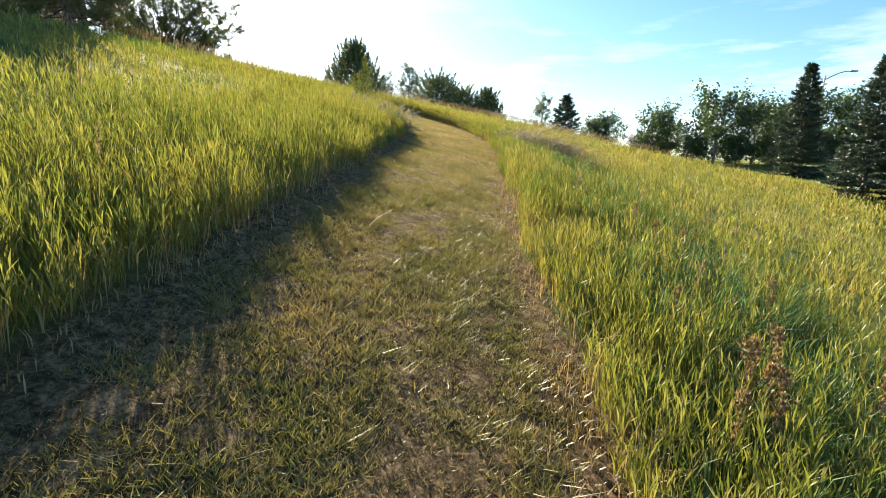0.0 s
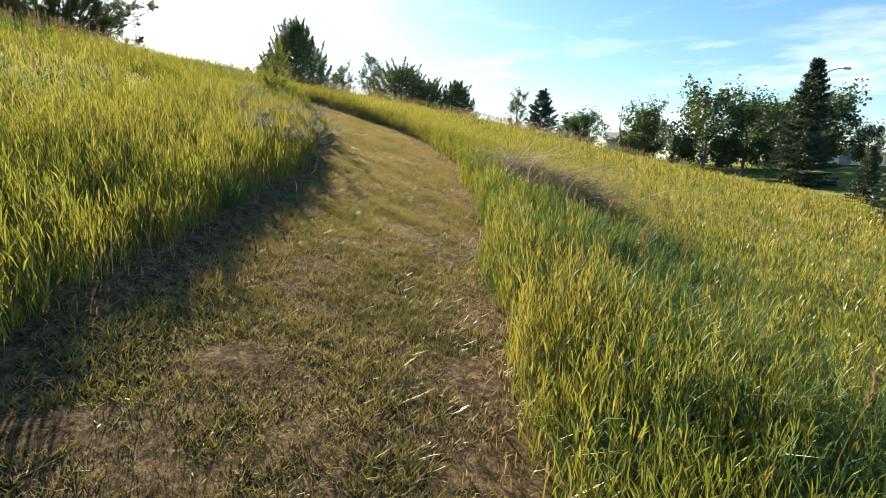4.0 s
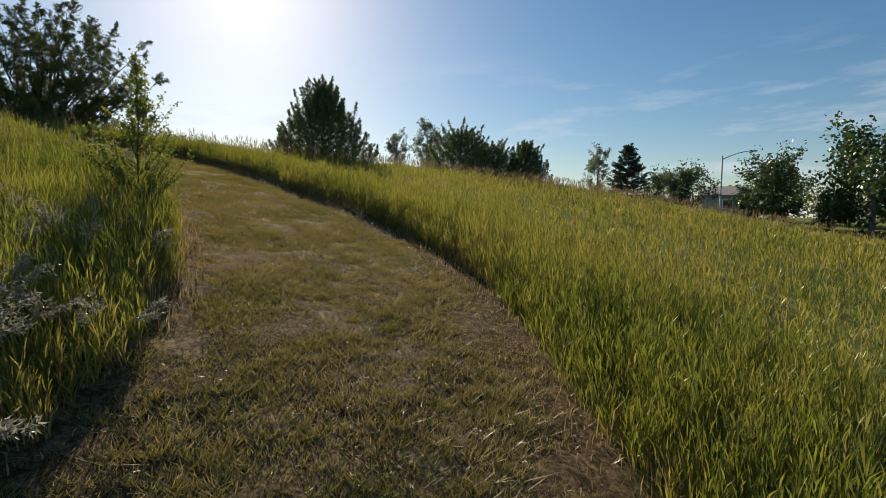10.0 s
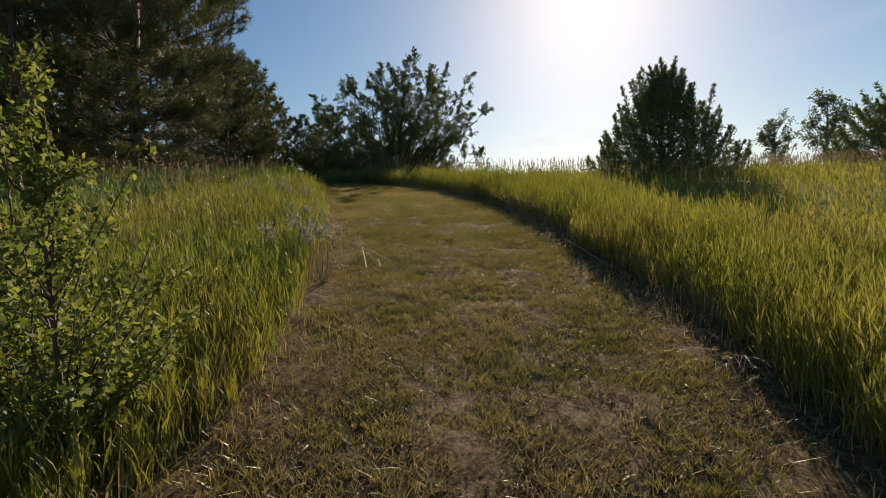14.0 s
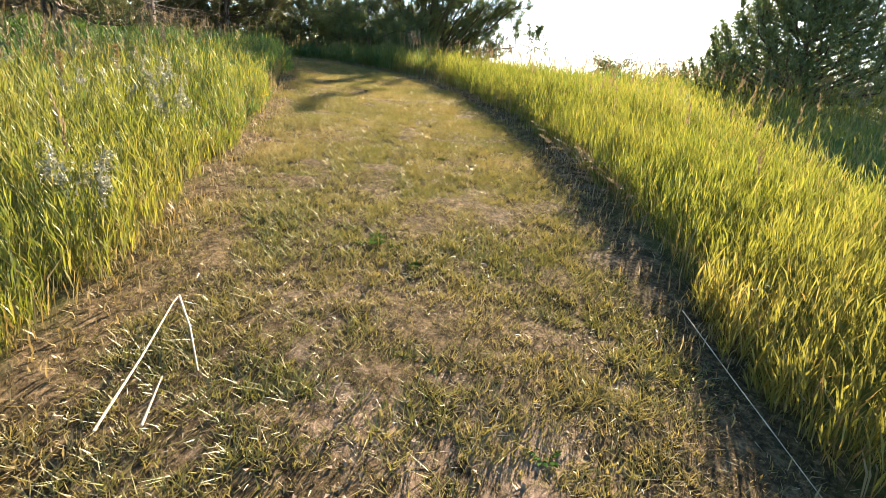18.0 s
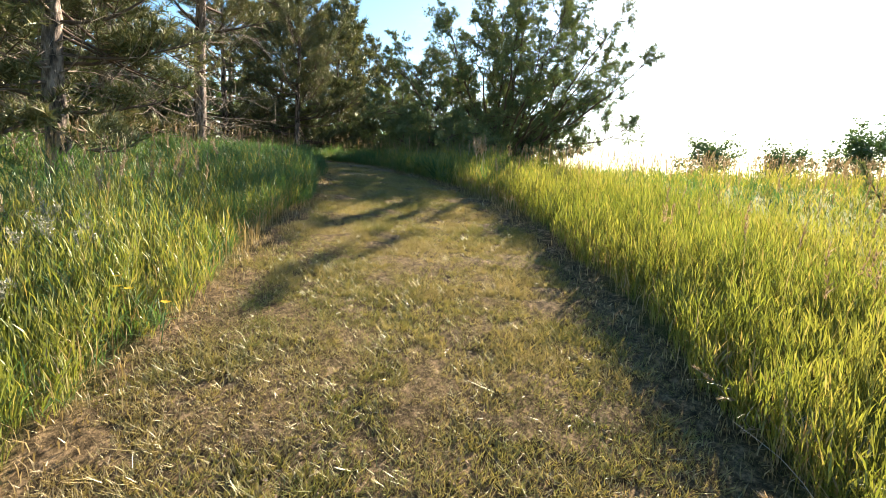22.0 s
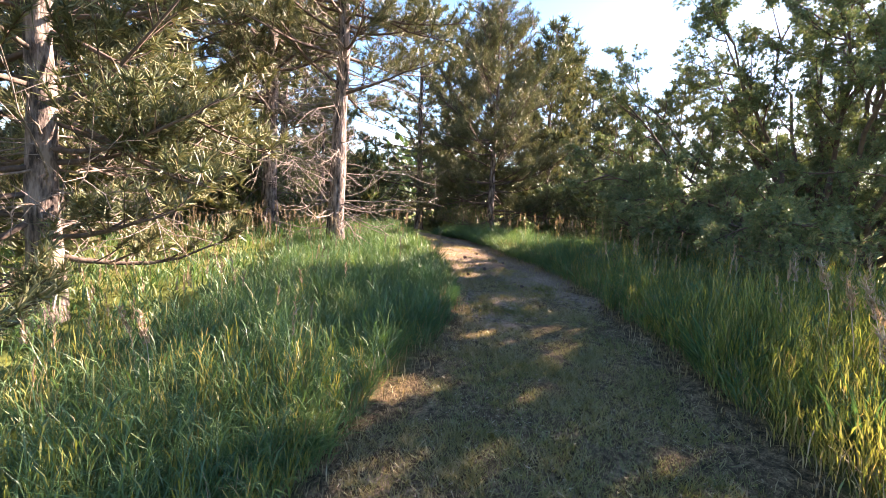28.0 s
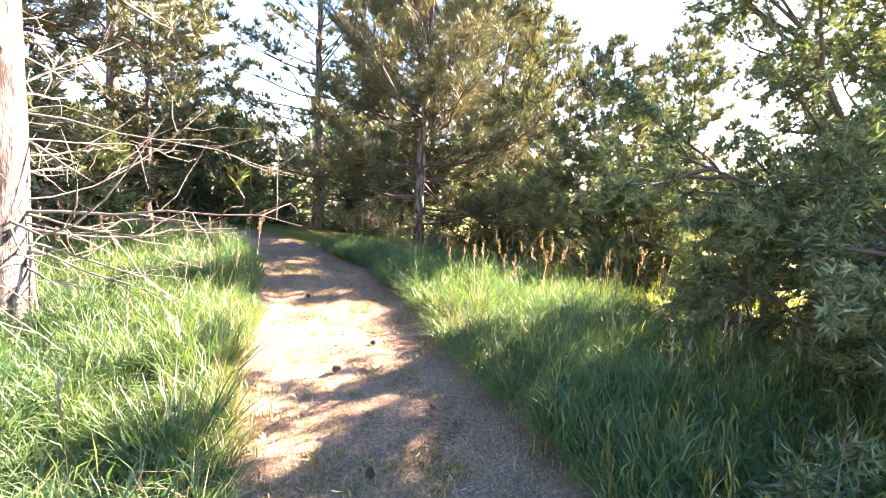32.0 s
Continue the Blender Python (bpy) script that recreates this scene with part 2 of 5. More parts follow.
M_DEAD = solid("dead_branch", [(.3, (.1, .078, .06)), (.7, (.3, .25, .21))], 14, 4, (1, 1, .4), .9, .5)
M_TWIG = solid("brown_bark", [(.3, (.05, .035, .025)), (.7, (.14, .1, .075))], 12, 5, (1, 1, .3), .9, .6)
M_GREY = solid("grey_bark", [(.3, (.12, .1, .085)), (.7, (.28, .25, .22))], 12, 5, (1, 1, .3), .9, .6)
M_DRY = solid("dry_stick", [(.3, (.35, .27, .19)), (.7, (.58, .49, .38))], 20, 4, None, .8, .3)
M_STEEL = solid("galvanised_steel", [(.3, (.3, .31, .32)), (.7, (.42, .43, .44))], 5, 4, None, .5, .1, None, .6)
M_WHITE = solid("white_siding", [(.3, (.62, .61, .58)), (.7, (.78, .77, .74))], 2, 4, None, .6, .1)
M_TAN = solid("tan_siding", [(.3, (.4, .35, .29)), (.7, (.5, .45, .38))], 2, 4, None, .7, .1)
M_BLUEGREY = solid("blue_grey_siding", [(.3, (.16, .19, .23)), (.7, (.24, .28, .32))], 2, 4, None, .7, .15)
M_ROOF = solid("ribbed_steel_roof", [(.3, (.5, .5, .5)), (.7, (.68, .68, .67))], 1.2, 4, None, .45, .1, None, .3)
M_SHINGLE = solid("grey_shingle", [(.3, (.16, .15, .15)), (.7, (.27, .26, .25))], 4, 5, None, .9, .4)
M_GLASS = solid("window_glass", [(.3, (.03, .035, .04)), (.7, (.05, .06, .07))], 1, 2, None, .08, .0)


def ground_material():
    m, nt, out = shader("meadow_soil")
    p = node(nt, "ShaderNodeBsdfPrincipled", Roughness=0.95, Specular_IOR_Level=0.06)
    at = nt.nodes.new("ShaderNodeAttribute")
    at.attribute_name = "trodden"
    bare = nt.nodes.new("ShaderNodeAttribute")
    bare.attribute_name = "bare"
    n1, n2, n3 = noise_of(nt, 1.3, 6, .65), noise_of(nt, 14, 6, .75), noise_of(nt, 48, 8, .8)
    meadow = ramp(nt, noise_of(nt, .5, 6, .6), [(.3, (.065, .085, .022)), (.55, (.13, .15, .038)), (.75, (.23, .2, .07))])
    thatch = ramp(nt, mixed(nt, .5, n2, n3), [(.4, (.02, .015, .009)), (.5, (.09, .064, .034)), (.6, (.25, .175, .1))])
    soil = ramp(nt, mixed(nt, .75, n1, n3), [(.34, (.05, .035, .023)), (.5, (.185, .13, .087)), (.62, (.35, .255, .178))])
    add = nt.nodes.new("ShaderNodeMath")
    add.operation = "ADD"
    nt.links.new(n1, add.inputs[0])
    nt.links.new(bare.outputs["Fac"], add.inputs[1])
    add2 = nt.nodes.new("ShaderNodeMath")
    add2.operation = "MULTIPLY_ADD"
    nt.links.new(n2, add2.inputs[0])
    add2.inputs[1].default_value = 0.5
    nt.links.new(add.outputs[0], add2.inputs[2])
    soilmask = ramp(nt, add2.outputs[0], [(.9, (0, 0, 0)), (1.02, (1, 1, 1))])
    lawn = mixed(nt, soilmask, thatch, soil)
    col = mixed(nt, at.outputs["Fac"], meadow, lawn)
    nt.links.new(col, p.inputs["Base Color"])
    b = node(nt, "ShaderNodeBump", Strength=0.9, Distance=0.03)
    nt.links.new(mixed(nt, .5, n2, n3), b.inputs["Height"])
    nt.links.new(b.outputs["Normal"], p.inputs["Normal"])
    nt.links.new(p.outputs[0], out.inputs["Surface"])
    return m


M_GROUND = ground_material()


# ---- mesh helpers ----
def tri_mesh(name, verts, tris, material, smooth_faces=False):
    verts = np.asarray(verts, np.float32).reshape(-1, 3)
    tris = np.asarray(tris, np.int32).reshape(-1, 3)
    me = bpy.data.meshes.new(name)
    me.vertices.add(len(verts))
    me.vertices.foreach_set("co", verts.ravel())
    me.loops.add(tris.size)
    me.loops.foreach_set("vertex_index", tris.ravel())
    me.polygons.add(len(tris))
    me.polygons.foreach_set("loop_start", np.arange(0, tris.size, 3, dtype=np.int32))
    me.polygons.foreach_set("use_smooth", np.full(len(tris), smooth_faces))
    me.update(calc_edges=True)
    me.materials.append(material)
    return me


def part(name, me, parent, label=""):
    ob = new(name, me)
    ob.parent = parent
    if label:
        ob["label"] = label
    return ob


def bm_part(name, bm, material, parent, label="", smooth_faces=False):
    me = bpy.data.meshes.new(name)
    bm.to_mesh(me)
    bm.free()
    me.materials.append(material)
    if smooth_faces:
        me.polygons.foreach_set("use_smooth", np.full(len(me.polygons), True))
    return part(name, me, parent, label)


def thing(name, x, y, z, turn, label, category, group="", kind=""):
    ob = new(name)
    ob.matrix_world = pose(x, y, z, 0, 0, turn)
    return tagged(ob, label, category, group, kind)


def tube(pts, radii, sides, store, rough=0.0, rng=None):
    """Adds a bent, tapered tube to store = [verts, tris, count]."""
    pts = np.asarray(pts, float)
    k = len(pts)
    tang = np.gradient(pts, axis=0)
    tang /= np.linalg.norm(tang, axis=1, keepdims=True) + 1e-9
    ref = np.where(np.abs(tang[:, 2:3]) > .9, [[1., 0, 0]], [[0, 0, 1.]])
    a = np.cross(tang, ref)
    a /= np.linalg.norm(a, axis=1, keepdims=True) + 1e-9
    b = np.cross(tang, a)
    ang = np.linspace(0, 2 * np.pi, sides, endpoint=False)
    rad = np.asarray(radii, float)[:, None, None] * np.ones((1, sides, 1))
    if rough and rng is not None:
        rad = rad * (1 + rough * rng.standard_normal((k, sides, 1)))
    v = pts[:, None] + rad * (np.cos(ang)[None, :, None] * a[:, None] + np.sin(ang)[None, :, None] * b[:, None])
    i = np.arange(k - 1)[:, None] * sides
    j = np.arange(sides)[None]
    j2 = (j + 1) % sides
    q = np.stack([i + j, i + j2, i + sides + j2, i + j, i + sides + j2, i + sides + j], -1).reshape(-1, 3)
    store[0].append(v.reshape(-1, 3))
    store[1].append(q + store[2])
    store[2] += k * sides


def tube_mesh(name, store, material):
    return tri_mesh(name, np.concatenate(store[0]), np.concatenate(store[1]), material, True)


def unit(v):
    return v / (np.linalg.norm(v, axis=-1, keepdims=True) + 1e-9)


def needles(P, D, n, length, spread, width, rng):
    """n thin triangles round every point P, leaning along D."""
    P, D = np.repeat(P, n, 0), np.repeat(D, n, 0)
    d = unit(D + spread * rng.standard_normal(P.shape))
    ln = length * (0.6 + 0.6 * rng.random((len(P), 1)))
    s = unit(np.cross(d, rng.standard_normal(P.shape)))
    base = P + d * ln * .05
    return np.stack([base + s * width / 2, base - s * width / 2, P + d * ln], 1)


def leaves(P, size, rng):
    """A pointed leaf of two triangles at every point P."""
    d = unit(rng.standard_normal(P.shape) + [0, 0, -.2])
    s = unit(np.cross(d, rng.standard_normal(P.shape)))
    ln = size * (.6 + .7 * rng.random((len(P), 1)))
    m = P + d * ln * .45
    a, b, t = m + s * ln * .32, m - s * ln * .32, P + d * ln
    V = np.stack([P, a, t, b], 1)
    idx = np.arange(len(P))[:, None] * 4 + np.array([0, 1, 2, 0, 2, 3])
    return V.reshape(-1, 3), idx.reshape(-1, 3)


def soup(name, T, material):
    return tri_mesh(name, T.reshape(-1, 3), np.arange(len(T) * 3), material)


# ---- trees ----
def bent(p0, d0, length, k, up, wobble, rng):
    """A limb: k points from p0 along d0, bending upward by up."""
    pts, d = [np.array(p0, float)], np.array(d0, float)
    step = length / (k - 1)
    for _ in range(k - 1):
        d = d + np.array([0, 0, up / (k - 1)]) + wobble * rng.standard_normal(3)
        d /= np.linalg.norm(d)
        pts.append(pts[-1] + d * step)
    return np.array(pts)


def along_line(pts, f):
    f = np.clip(f, 0, 1) * (len(pts) - 1)
    i = np.minimum(f.astype(int), len(pts) - 2)
    r = (f - i)[:, None]
    return pts[i] * (1 - r) + pts[i + 1] * r, unit(pts[i + 1] - pts[i])


def ponderosa(name, H, base, R, seed, label, dense=1.0, dead=10, trunk_r=None, lean=0.02, needle_n=18, low_R=.75, group="pines of the wood", near=True, needle=(.18, .013), droop=-.1):
    """A long-needled pine: plated trunk, bare dead limbs below, tufted crown above."""
    rng = np.random.default_rng(seed)
    root = tagged(new(name), label, "tree", group)
    tr = trunk_r or H * .0145
    zs = np.linspace(-.25, H, 22)
    bend = np.cumsum(rng.standard_normal((22, 2)) * lean, 0)
    trunk = np.column_stack([bend[:, 0], bend[:, 1], zs])
    rad = tr * np.clip(1 - .9 * np.clip(zs / H, 0, 1) ** .9, .05, 1) * (1 + .45 * np.exp(-(zs + .25) / .3))
    st = [[], [], 0]
    tube(trunk, rad, 14, st, .035, rng)
    part("trunk", tube_mesh("trunk", st, M_BARK), root)
    whole = [[], [], 0]
    TP, TD = [], []

    def at(z):
        return np.array([np.interp(z, zs, trunk[:, 0]), np.interp(z, zs, trunk[:, 1]), z])
    z, az = base, rng.random() * 6
    while z < H - .15:
        f = (z - base) / (H - base)
        prof = (low_R + (1 - low_R) * min(1, f / .3)) * (1 - max(0, f - .3) / .7) ** .75 + .08
        for _ in range(3 if f < .85 else 2):
            az += 2.1 + rng.normal() * .5
            L = R * prof * (.7 + .5 * rng.random())
            el = droop + (.75 - droop) * f + rng.normal() * .2
            d = np.array([math.cos(az) * math.cos(el), math.sin(az) * math.cos(el), math.sin(el)])
            lim = [[], [], 0] if near else whole
            pts = bent(at(z + rng.normal() * .15), d, L, 7, .5, .11, rng)
            tube(pts, np.linspace(tr * .2 * (1.1 - f), .007, 7), 5 if near else 3, lim)
            nt = max(4, int(L * 8 * dense))
            fr = np.sort(.2 + .8 * rng.random(nt))
            bp, bd = along_line(pts, fr)
            for q, dd, s in zip(bp, bd, fr):
                side = unit(np.cross(dd, [0, 0, 1.])) * (1 if rng.random() < .5 else -1)
                td = unit(dd * .7 + side * (.5 + .6 * rng.random()) + np.array([0, 0, .15 + .3 * rng.random()]))
                tl = L * .32 * (1.15 - s) + .2
                tp = bent(q, td, tl, 4, .45, .08, rng)
                if near and rng.random() < .6:
                    tube(tp, np.linspace(.011, .004, 4), 3, lim)
                m = max(2, int(tl / .13)) if near else 1
                g, gd = along_line(tp, np.linspace(.45, 1, m))
                TP.append(g)
                TD.append(gd)
            TP.append(pts[-1:])
            TD.append(unit(pts[-1:] - pts[-2:-1]))
            if near:
                part("limb", tube_mesh("limb", lim, M_TWIG), root)
        z += (.34 - .14 * f) * (H / 11) ** .5 / max(dense, .5) ** .3
    for _ in range(dead):
        zz = .45 + rng.random() * max(base + 1.2 - .5, .6)
        a = rng.random() * 6.28
        d = np.array([math.cos(a), math.sin(a), .15 * rng.normal()])
        L = .5 + 1.7 * rng.random()
        ded = [[], [], 0]
        pts = bent(at(zz), d, L, 7, -.05 + .25 * rng.normal(), .16, rng)
        tube(pts, np.linspace(.008 + .008 * rng.random(), .003, 7), 5, ded)
        for _k in range(rng.integers(4, 10)):
            q, dd = along_line(pts, np.array([.3 + .6 * rng.random()]))
            tube(bent(q[0], unit(dd[0] + .8 * rng.standard_normal(3)), L * .35, 5, .1, .2, rng), np.linspace(.0055, .002, 5), 3, ded)
        part("dead_limb", tube_mesh("dead_limb", ded, M_DEAD), root, "bare grey dead lower limb")
    if not near:
        part("branchwork", tube_mesh("branchwork", whole, M_TWIG), root)
    P, D = np.concatenate(TP), np.concatenate(TD)
    part("crown", soup("crown", needles(P, unit(D + [0, 0, .3]), needle_n, needle[0], .75, needle[1], rng), M_PINE), root)
    return root


def juniper(name, H, R, seed, label, stems=5, spray_n=9, limbs=70, open_=0.0, spread=.55, group="cedars on the hill", size=1.0, near=True, skirt=.7, tops=(.62, .36), low=.03):
    """A red cedar: several rising stems, many limbs, feathery sprays that end in pointed leaders."""
    rng = np.random.default_rng(seed)
    root = tagged(new(name), label, "tree", group)
    whole = [[], [], 0]
    TP, TD = [], []
    for k in range(stems):
        st = [[], [], 0]
        a = 6.283 * (k + rng.random() * .6) / stems
        h = H * (1 if k == 0 else tops[0] + tops[1] * rng.random())
        out = (0 if k == 0 else R * spread * (.5 + .6 * rng.random()))
        top = np.array([math.cos(a) * out, math.sin(a) * out, h])
        q = np.linspace(0, 1, 9)[:, None]
        pts = np.concatenate([top[None, :2] * (q ** .6) + .07 * rng.standard_normal((9, 2)) * q, -.2 + (h + .2) * q], 1)
        tube(pts, np.linspace(.02 * H * (1 if k == 0 else .7), .008, 9), 7, st)
        for _ in range(limbs // stems):
            f = low + (.98 - low) * rng.random() ** 1.1
            p, _d = along_line(pts, np.array([f]))
            az = rng.random() * 6.283
            zf = p[0][2] / H
            L = R * (.25 + .75 * rng.random()) * (1 - .82 * max(0, zf - .12)) * (skirt if k else max(skirt, .75)) * (1.15 - .2 * rng.random())
            el = .02 + .7 * zf + .3 * rng.normal()
            b = bent(p[0], np.array([math.cos(az) * math.cos(el), math.sin(az) * math.cos(el), math.sin(el)]), L, 6, .55, .1, rng)
            lim = [[], [], 0] if near else whole
            tube(b, np.linspace(.012 + .008 * L, .003, 6), 4, lim)
            if near:
                part("limb", tube_mesh("limb", lim, M_TWIG), root)
            m = max(5, int(L * (22 if near else 15) * (1 - open_)))
            g, gd = along_line(b, .18 + .82 * rng.random(m))
            off = rng.standard_normal((m, 3)) * .09 * (1 + L * .5)
            td = unit(gd + .9 * rng.standard_normal((m, 3)) + [0, 0, .25])
            n2 = 4
            for s in range(n2):
                TP.append(g + off + td * (.085 * s))
                TD.append(td)
            TP.append(b[-1:])
            TD.append(unit(b[-1:] - b[-2:-1]))
        # the leader: a narrow spire
        g, gd = along_line(pts, .72 + .28 * rng.random(26))
        TP.append(g + rng.standard_normal(g.shape) * .05)
        TD.append(unit(gd + .45 * rng.standard_normal(g.shape)))
        part("stem", tube_mesh("stem", st, M_TWIG), root)
    if not near:
        part("branchwork", tube_mesh("branchwork", whole, M_TWIG), root)
    P, D = np.concatenate(TP), np.concatenate(TD)
    part("crown", soup("crown", needles(P, D, spray_n, .16 * size, .5, (.017 if near else .024) * size, rng), M_CEDAR), root)
    return root


def sprays(P, D, n, length, width, rng):
    """Scale-leaved sprays: n narrow leaflets round every point, swept forward along D."""
    return needles(P, D, n, length, .8, width, rng)


def vase_cedar(name, H, R, seed, label, stems=58, group="cedars on the hill", skirt_from=2.8, skirt_to=5.5, open_side=.25, fine=1.0):
    """An old red cedar: stems fan out of one foot, limbs rise from them, the tips end in nodding leaders; its skirt lies on the grass on one side."""
    rng = np.random.default_rng(seed)
    root = tagged(new(name), label, "tree", group)
    TP, TD = [], []

    def frond(p, d, L, lim, fall):
        twig = bent(p, d, L, 5, fall, .09, rng)
        tube(twig, np.linspace(.006, .002, 5), 3, lim)
        m = max(4, int(L * 22 * fine))
        g, gd = along_line(twig, .1 + .9 * rng.random(m))
        TP.append(g + rng.standard_normal(g.shape) * .025)
        TD.append(gd)
        for _ in range(int(4 * fine) + 1):
            q, qd = along_line(twig, np.array([.2 + .75 * rng.random()]))
            sub = bent(q[0], unit(qd[0] + .75 * rng.standard_normal(3)), L * .42, 4, fall, .1, rng)
            g, gd = along_line(sub, .1 + .9 * rng.random(max(3, int(m * .5))))
            TP.append(g + rng.standard_normal(g.shape) * .02)
            TD.append(gd)

    for k in range(stems):
        a = 2.39996 * k + .3 * rng.normal()
        el = .2 + 1.3 * ((k + .5) / (stems - 18)) ** 1.1
        low = k >= stems - 18
        if low:
            a = skirt_from + (skirt_to - skirt_from) * (k - stems + 18.5) / 18 + .12 * rng.normal()
            el = .02 + .28 * rng.random()
        size = .6 + .24 * float(smooth(4.3, 4.9, a)) + .12 * rng.random() if low else .86 + .1 * max(0., -math.sin(a)) + .2 * rng.random()
        thin = 0 if low else max(0., math.cos(a - open_side) - .35)
        el = max(el, .6 * min(1, 2 * thin))
        wide, tall = math.cos(el) ** .75, math.sin(el) ** .8
        tip = np.array([math.cos(a) * wide * R + .35 * tall, math.sin(a) * wide * R + .5 * tall, tall * H * (1 - .05 * max(0., -math.sin(a)))]) * size
        q = np.linspace(0, 1, 10)[:, None]
        # rise from the foot, lean out, then turn up at the tip
        pts = np.concatenate([tip[None, :2] * q ** .95, -.15 + (tip[2] + .15) * (q ** (.75 if low else 1.0)) + (.35 if low else .0) * np.sin(q * 3.1)], 1)
        pts[1:-1] += .06 * rng.standard_normal((8, 3))
        st = [[], [], 0]
        length = float(np.linalg.norm(tip))
        tube(pts, np.linspace(.055 if not low else .035, .007, 10), 7, st, .06, rng)
        stem = part("stem", tube_mesh("stem", st, M_TWIG), root)
        for j in range(int(length * 3.7 * (1 - .55 * thin))):
            f = (.15 if not low else .25) + .83 * rng.random() ** .9
            p, pd = along_line(pts, np.array([f]))
            outw = unit(np.array([p[0][0], p[0][1], 0.]) + 1e-3)
            d = unit(.75 * pd[0] + .35 * outw + .75 * rng.standard_normal(3) + [0, 0, .15])
            L = (.45 + .75 * rng.random()) * (1.25 - .6 * f)
            limb = bent(p[0], d, L, 6, .35 if not low else .0, .1, rng)
            limb[:, 2] = np.maximum(limb[:, 2], .12)
            lim = [[], [], 0]
            tube(limb, np.linspace(.016, .004, 6), 4, lim)
            for _ in range(int((4 + L * 5) * fine)):
                c, cd = along_line(limb, np.array([.3 + .7 * rng.random()]))
                frond(c[0], unit(cd[0] + .6 * rng.standard_normal(3) + [0, 0, .1]), .16 + .2 * rng.random(), lim, -.1 + .25 * rng.normal())
            part("limb", tube_mesh("limb", lim, M_TWIG), stem)
        # the leader beyond the tip, bending over a little
        ld = unit(unit(pts[-1] - pts[-3]) + [0, 0, .8 if not low else .1])
        leader = bent(pts[-1], ld, .4 + .45 * rng.random(), 6, -.25, .1, rng)
        lim = [[], [], 0]
        tube(leader, np.linspace(.008, .003, 6), 4, lim)
        for f in np.linspace(.0, .85, 12):
            c, cd = along_line(leader, np.array([f]))
            frond(c[0], unit(cd[0] * .8 + .55 * rng.standard_normal(3)), .24 - .13 * f, lim, -.15)
        part("leader", tube_mesh("leader", lim, M_TWIG), stem)
    P, D = np.concatenate(TP), np.concatenate(TD)
    part("crown", soup("crown", sprays(P, D, 10, .055, .014, rng), M_CEDAR), root)
    return root


def spired_cedar(name, H, R, seed, label, shape=.7, spires=110, fill=2600, lean=.3, size=1.0, group="cedars on the hill"):
    """A dense cedar with a pointed outline: upright leaders of many lengths stand out of a closed crown."""
    rng = np.random.default_rng(seed)
    root = tagged(new(name), label, "tree", group)
    st = [[], [], 0]
    tube([(0, 0, -.3), (0, 0, H * .3), (0, 0, H * .95)], [.018 * H + .03, .012 * H + .02, .01], 8, st)
    part("trunk", tube_mesh("trunk", st, M_TWIG), root)
    lobes = rng.random(5) * 6.283

    def reach(a, zf):
        bulge = 1 + .1 * np.sin(3 * a + lobes[0] + 4 * zf) + .08 * np.sin(5 * a + lobes[1] - 6 * zf)
        return R * np.clip(1 - zf, 0, 1) ** shape * bulge * np.minimum(1, .85 + 1.5 * zf)
    TP, TD = [], []
    for k in range(spires):
        a, zf = 2.39996 * k, (.04 + .93 * (k + rng.random()) / spires)
        r = reach(a, zf) * (.8 + .15 * rng.random())
        foot = np.array([r * math.cos(a), r * math.sin(a), zf * H])
        d = unit(np.array([math.cos(a) * lean, math.sin(a) * lean, 1.]) + .13 * rng.standard_normal(3))
        L = (.35 + .55 * rng.random() ** 1.5) * size
        lim = [[], [], 0]
        inner = np.array([0, 0, max(zf * H - .5 * r, .1)])
        line = np.concatenate([np.linspace(0, 1, 4)[:-1, None] * (foot - inner) + inner, foot + d * np.linspace(0, L, 4)[:, None]])
        tube(line, np.linspace(.03, .004, 7), 4, lim)
        part("limb", tube_mesh("limb", lim, M_TWIG), root)
        u = rng.random(64)
        TP.append(foot + d * (u * L * 1.05)[:, None] + rng.standard_normal((64, 3)) * ((.008 + .07 * (1 - u)) * size)[:, None])
        TD.append(unit(d + .5 * rng.standard_normal((64, 3))))
        g = inner + (foot - inner) * (.45 + .6 * rng.random(40))[:, None] + rng.standard_normal((40, 3)) * .13 * size
        TP.append(g)
        TD.append(unit(d + .8 * rng.standard_normal((40, 3))))
    a, zf = rng.random(fill) * 6.283, rng.random(fill) ** 1.3 * .95
    r = reach(a, zf) * (.55 + .42 * rng.random(fill))
    TP.append(np.stack([r * np.cos(a), r * np.sin(a), zf * H + .05], 1))
    TD.append(unit(np.stack([np.cos(a) * .5, np.sin(a) * .5, np.ones(fill)], 1) + .4 * rng.standard_normal((fill, 3))))
    P, D = np.concatenate(TP), np.concatenate(TD)
    P[:, 2] = np.maximum(P[:, 2], .03)
    part("crown", soup("crown", needles(P, D, 5, .12 * size, .45, .024 * size, rng), M_CEDAR), root)
    return root


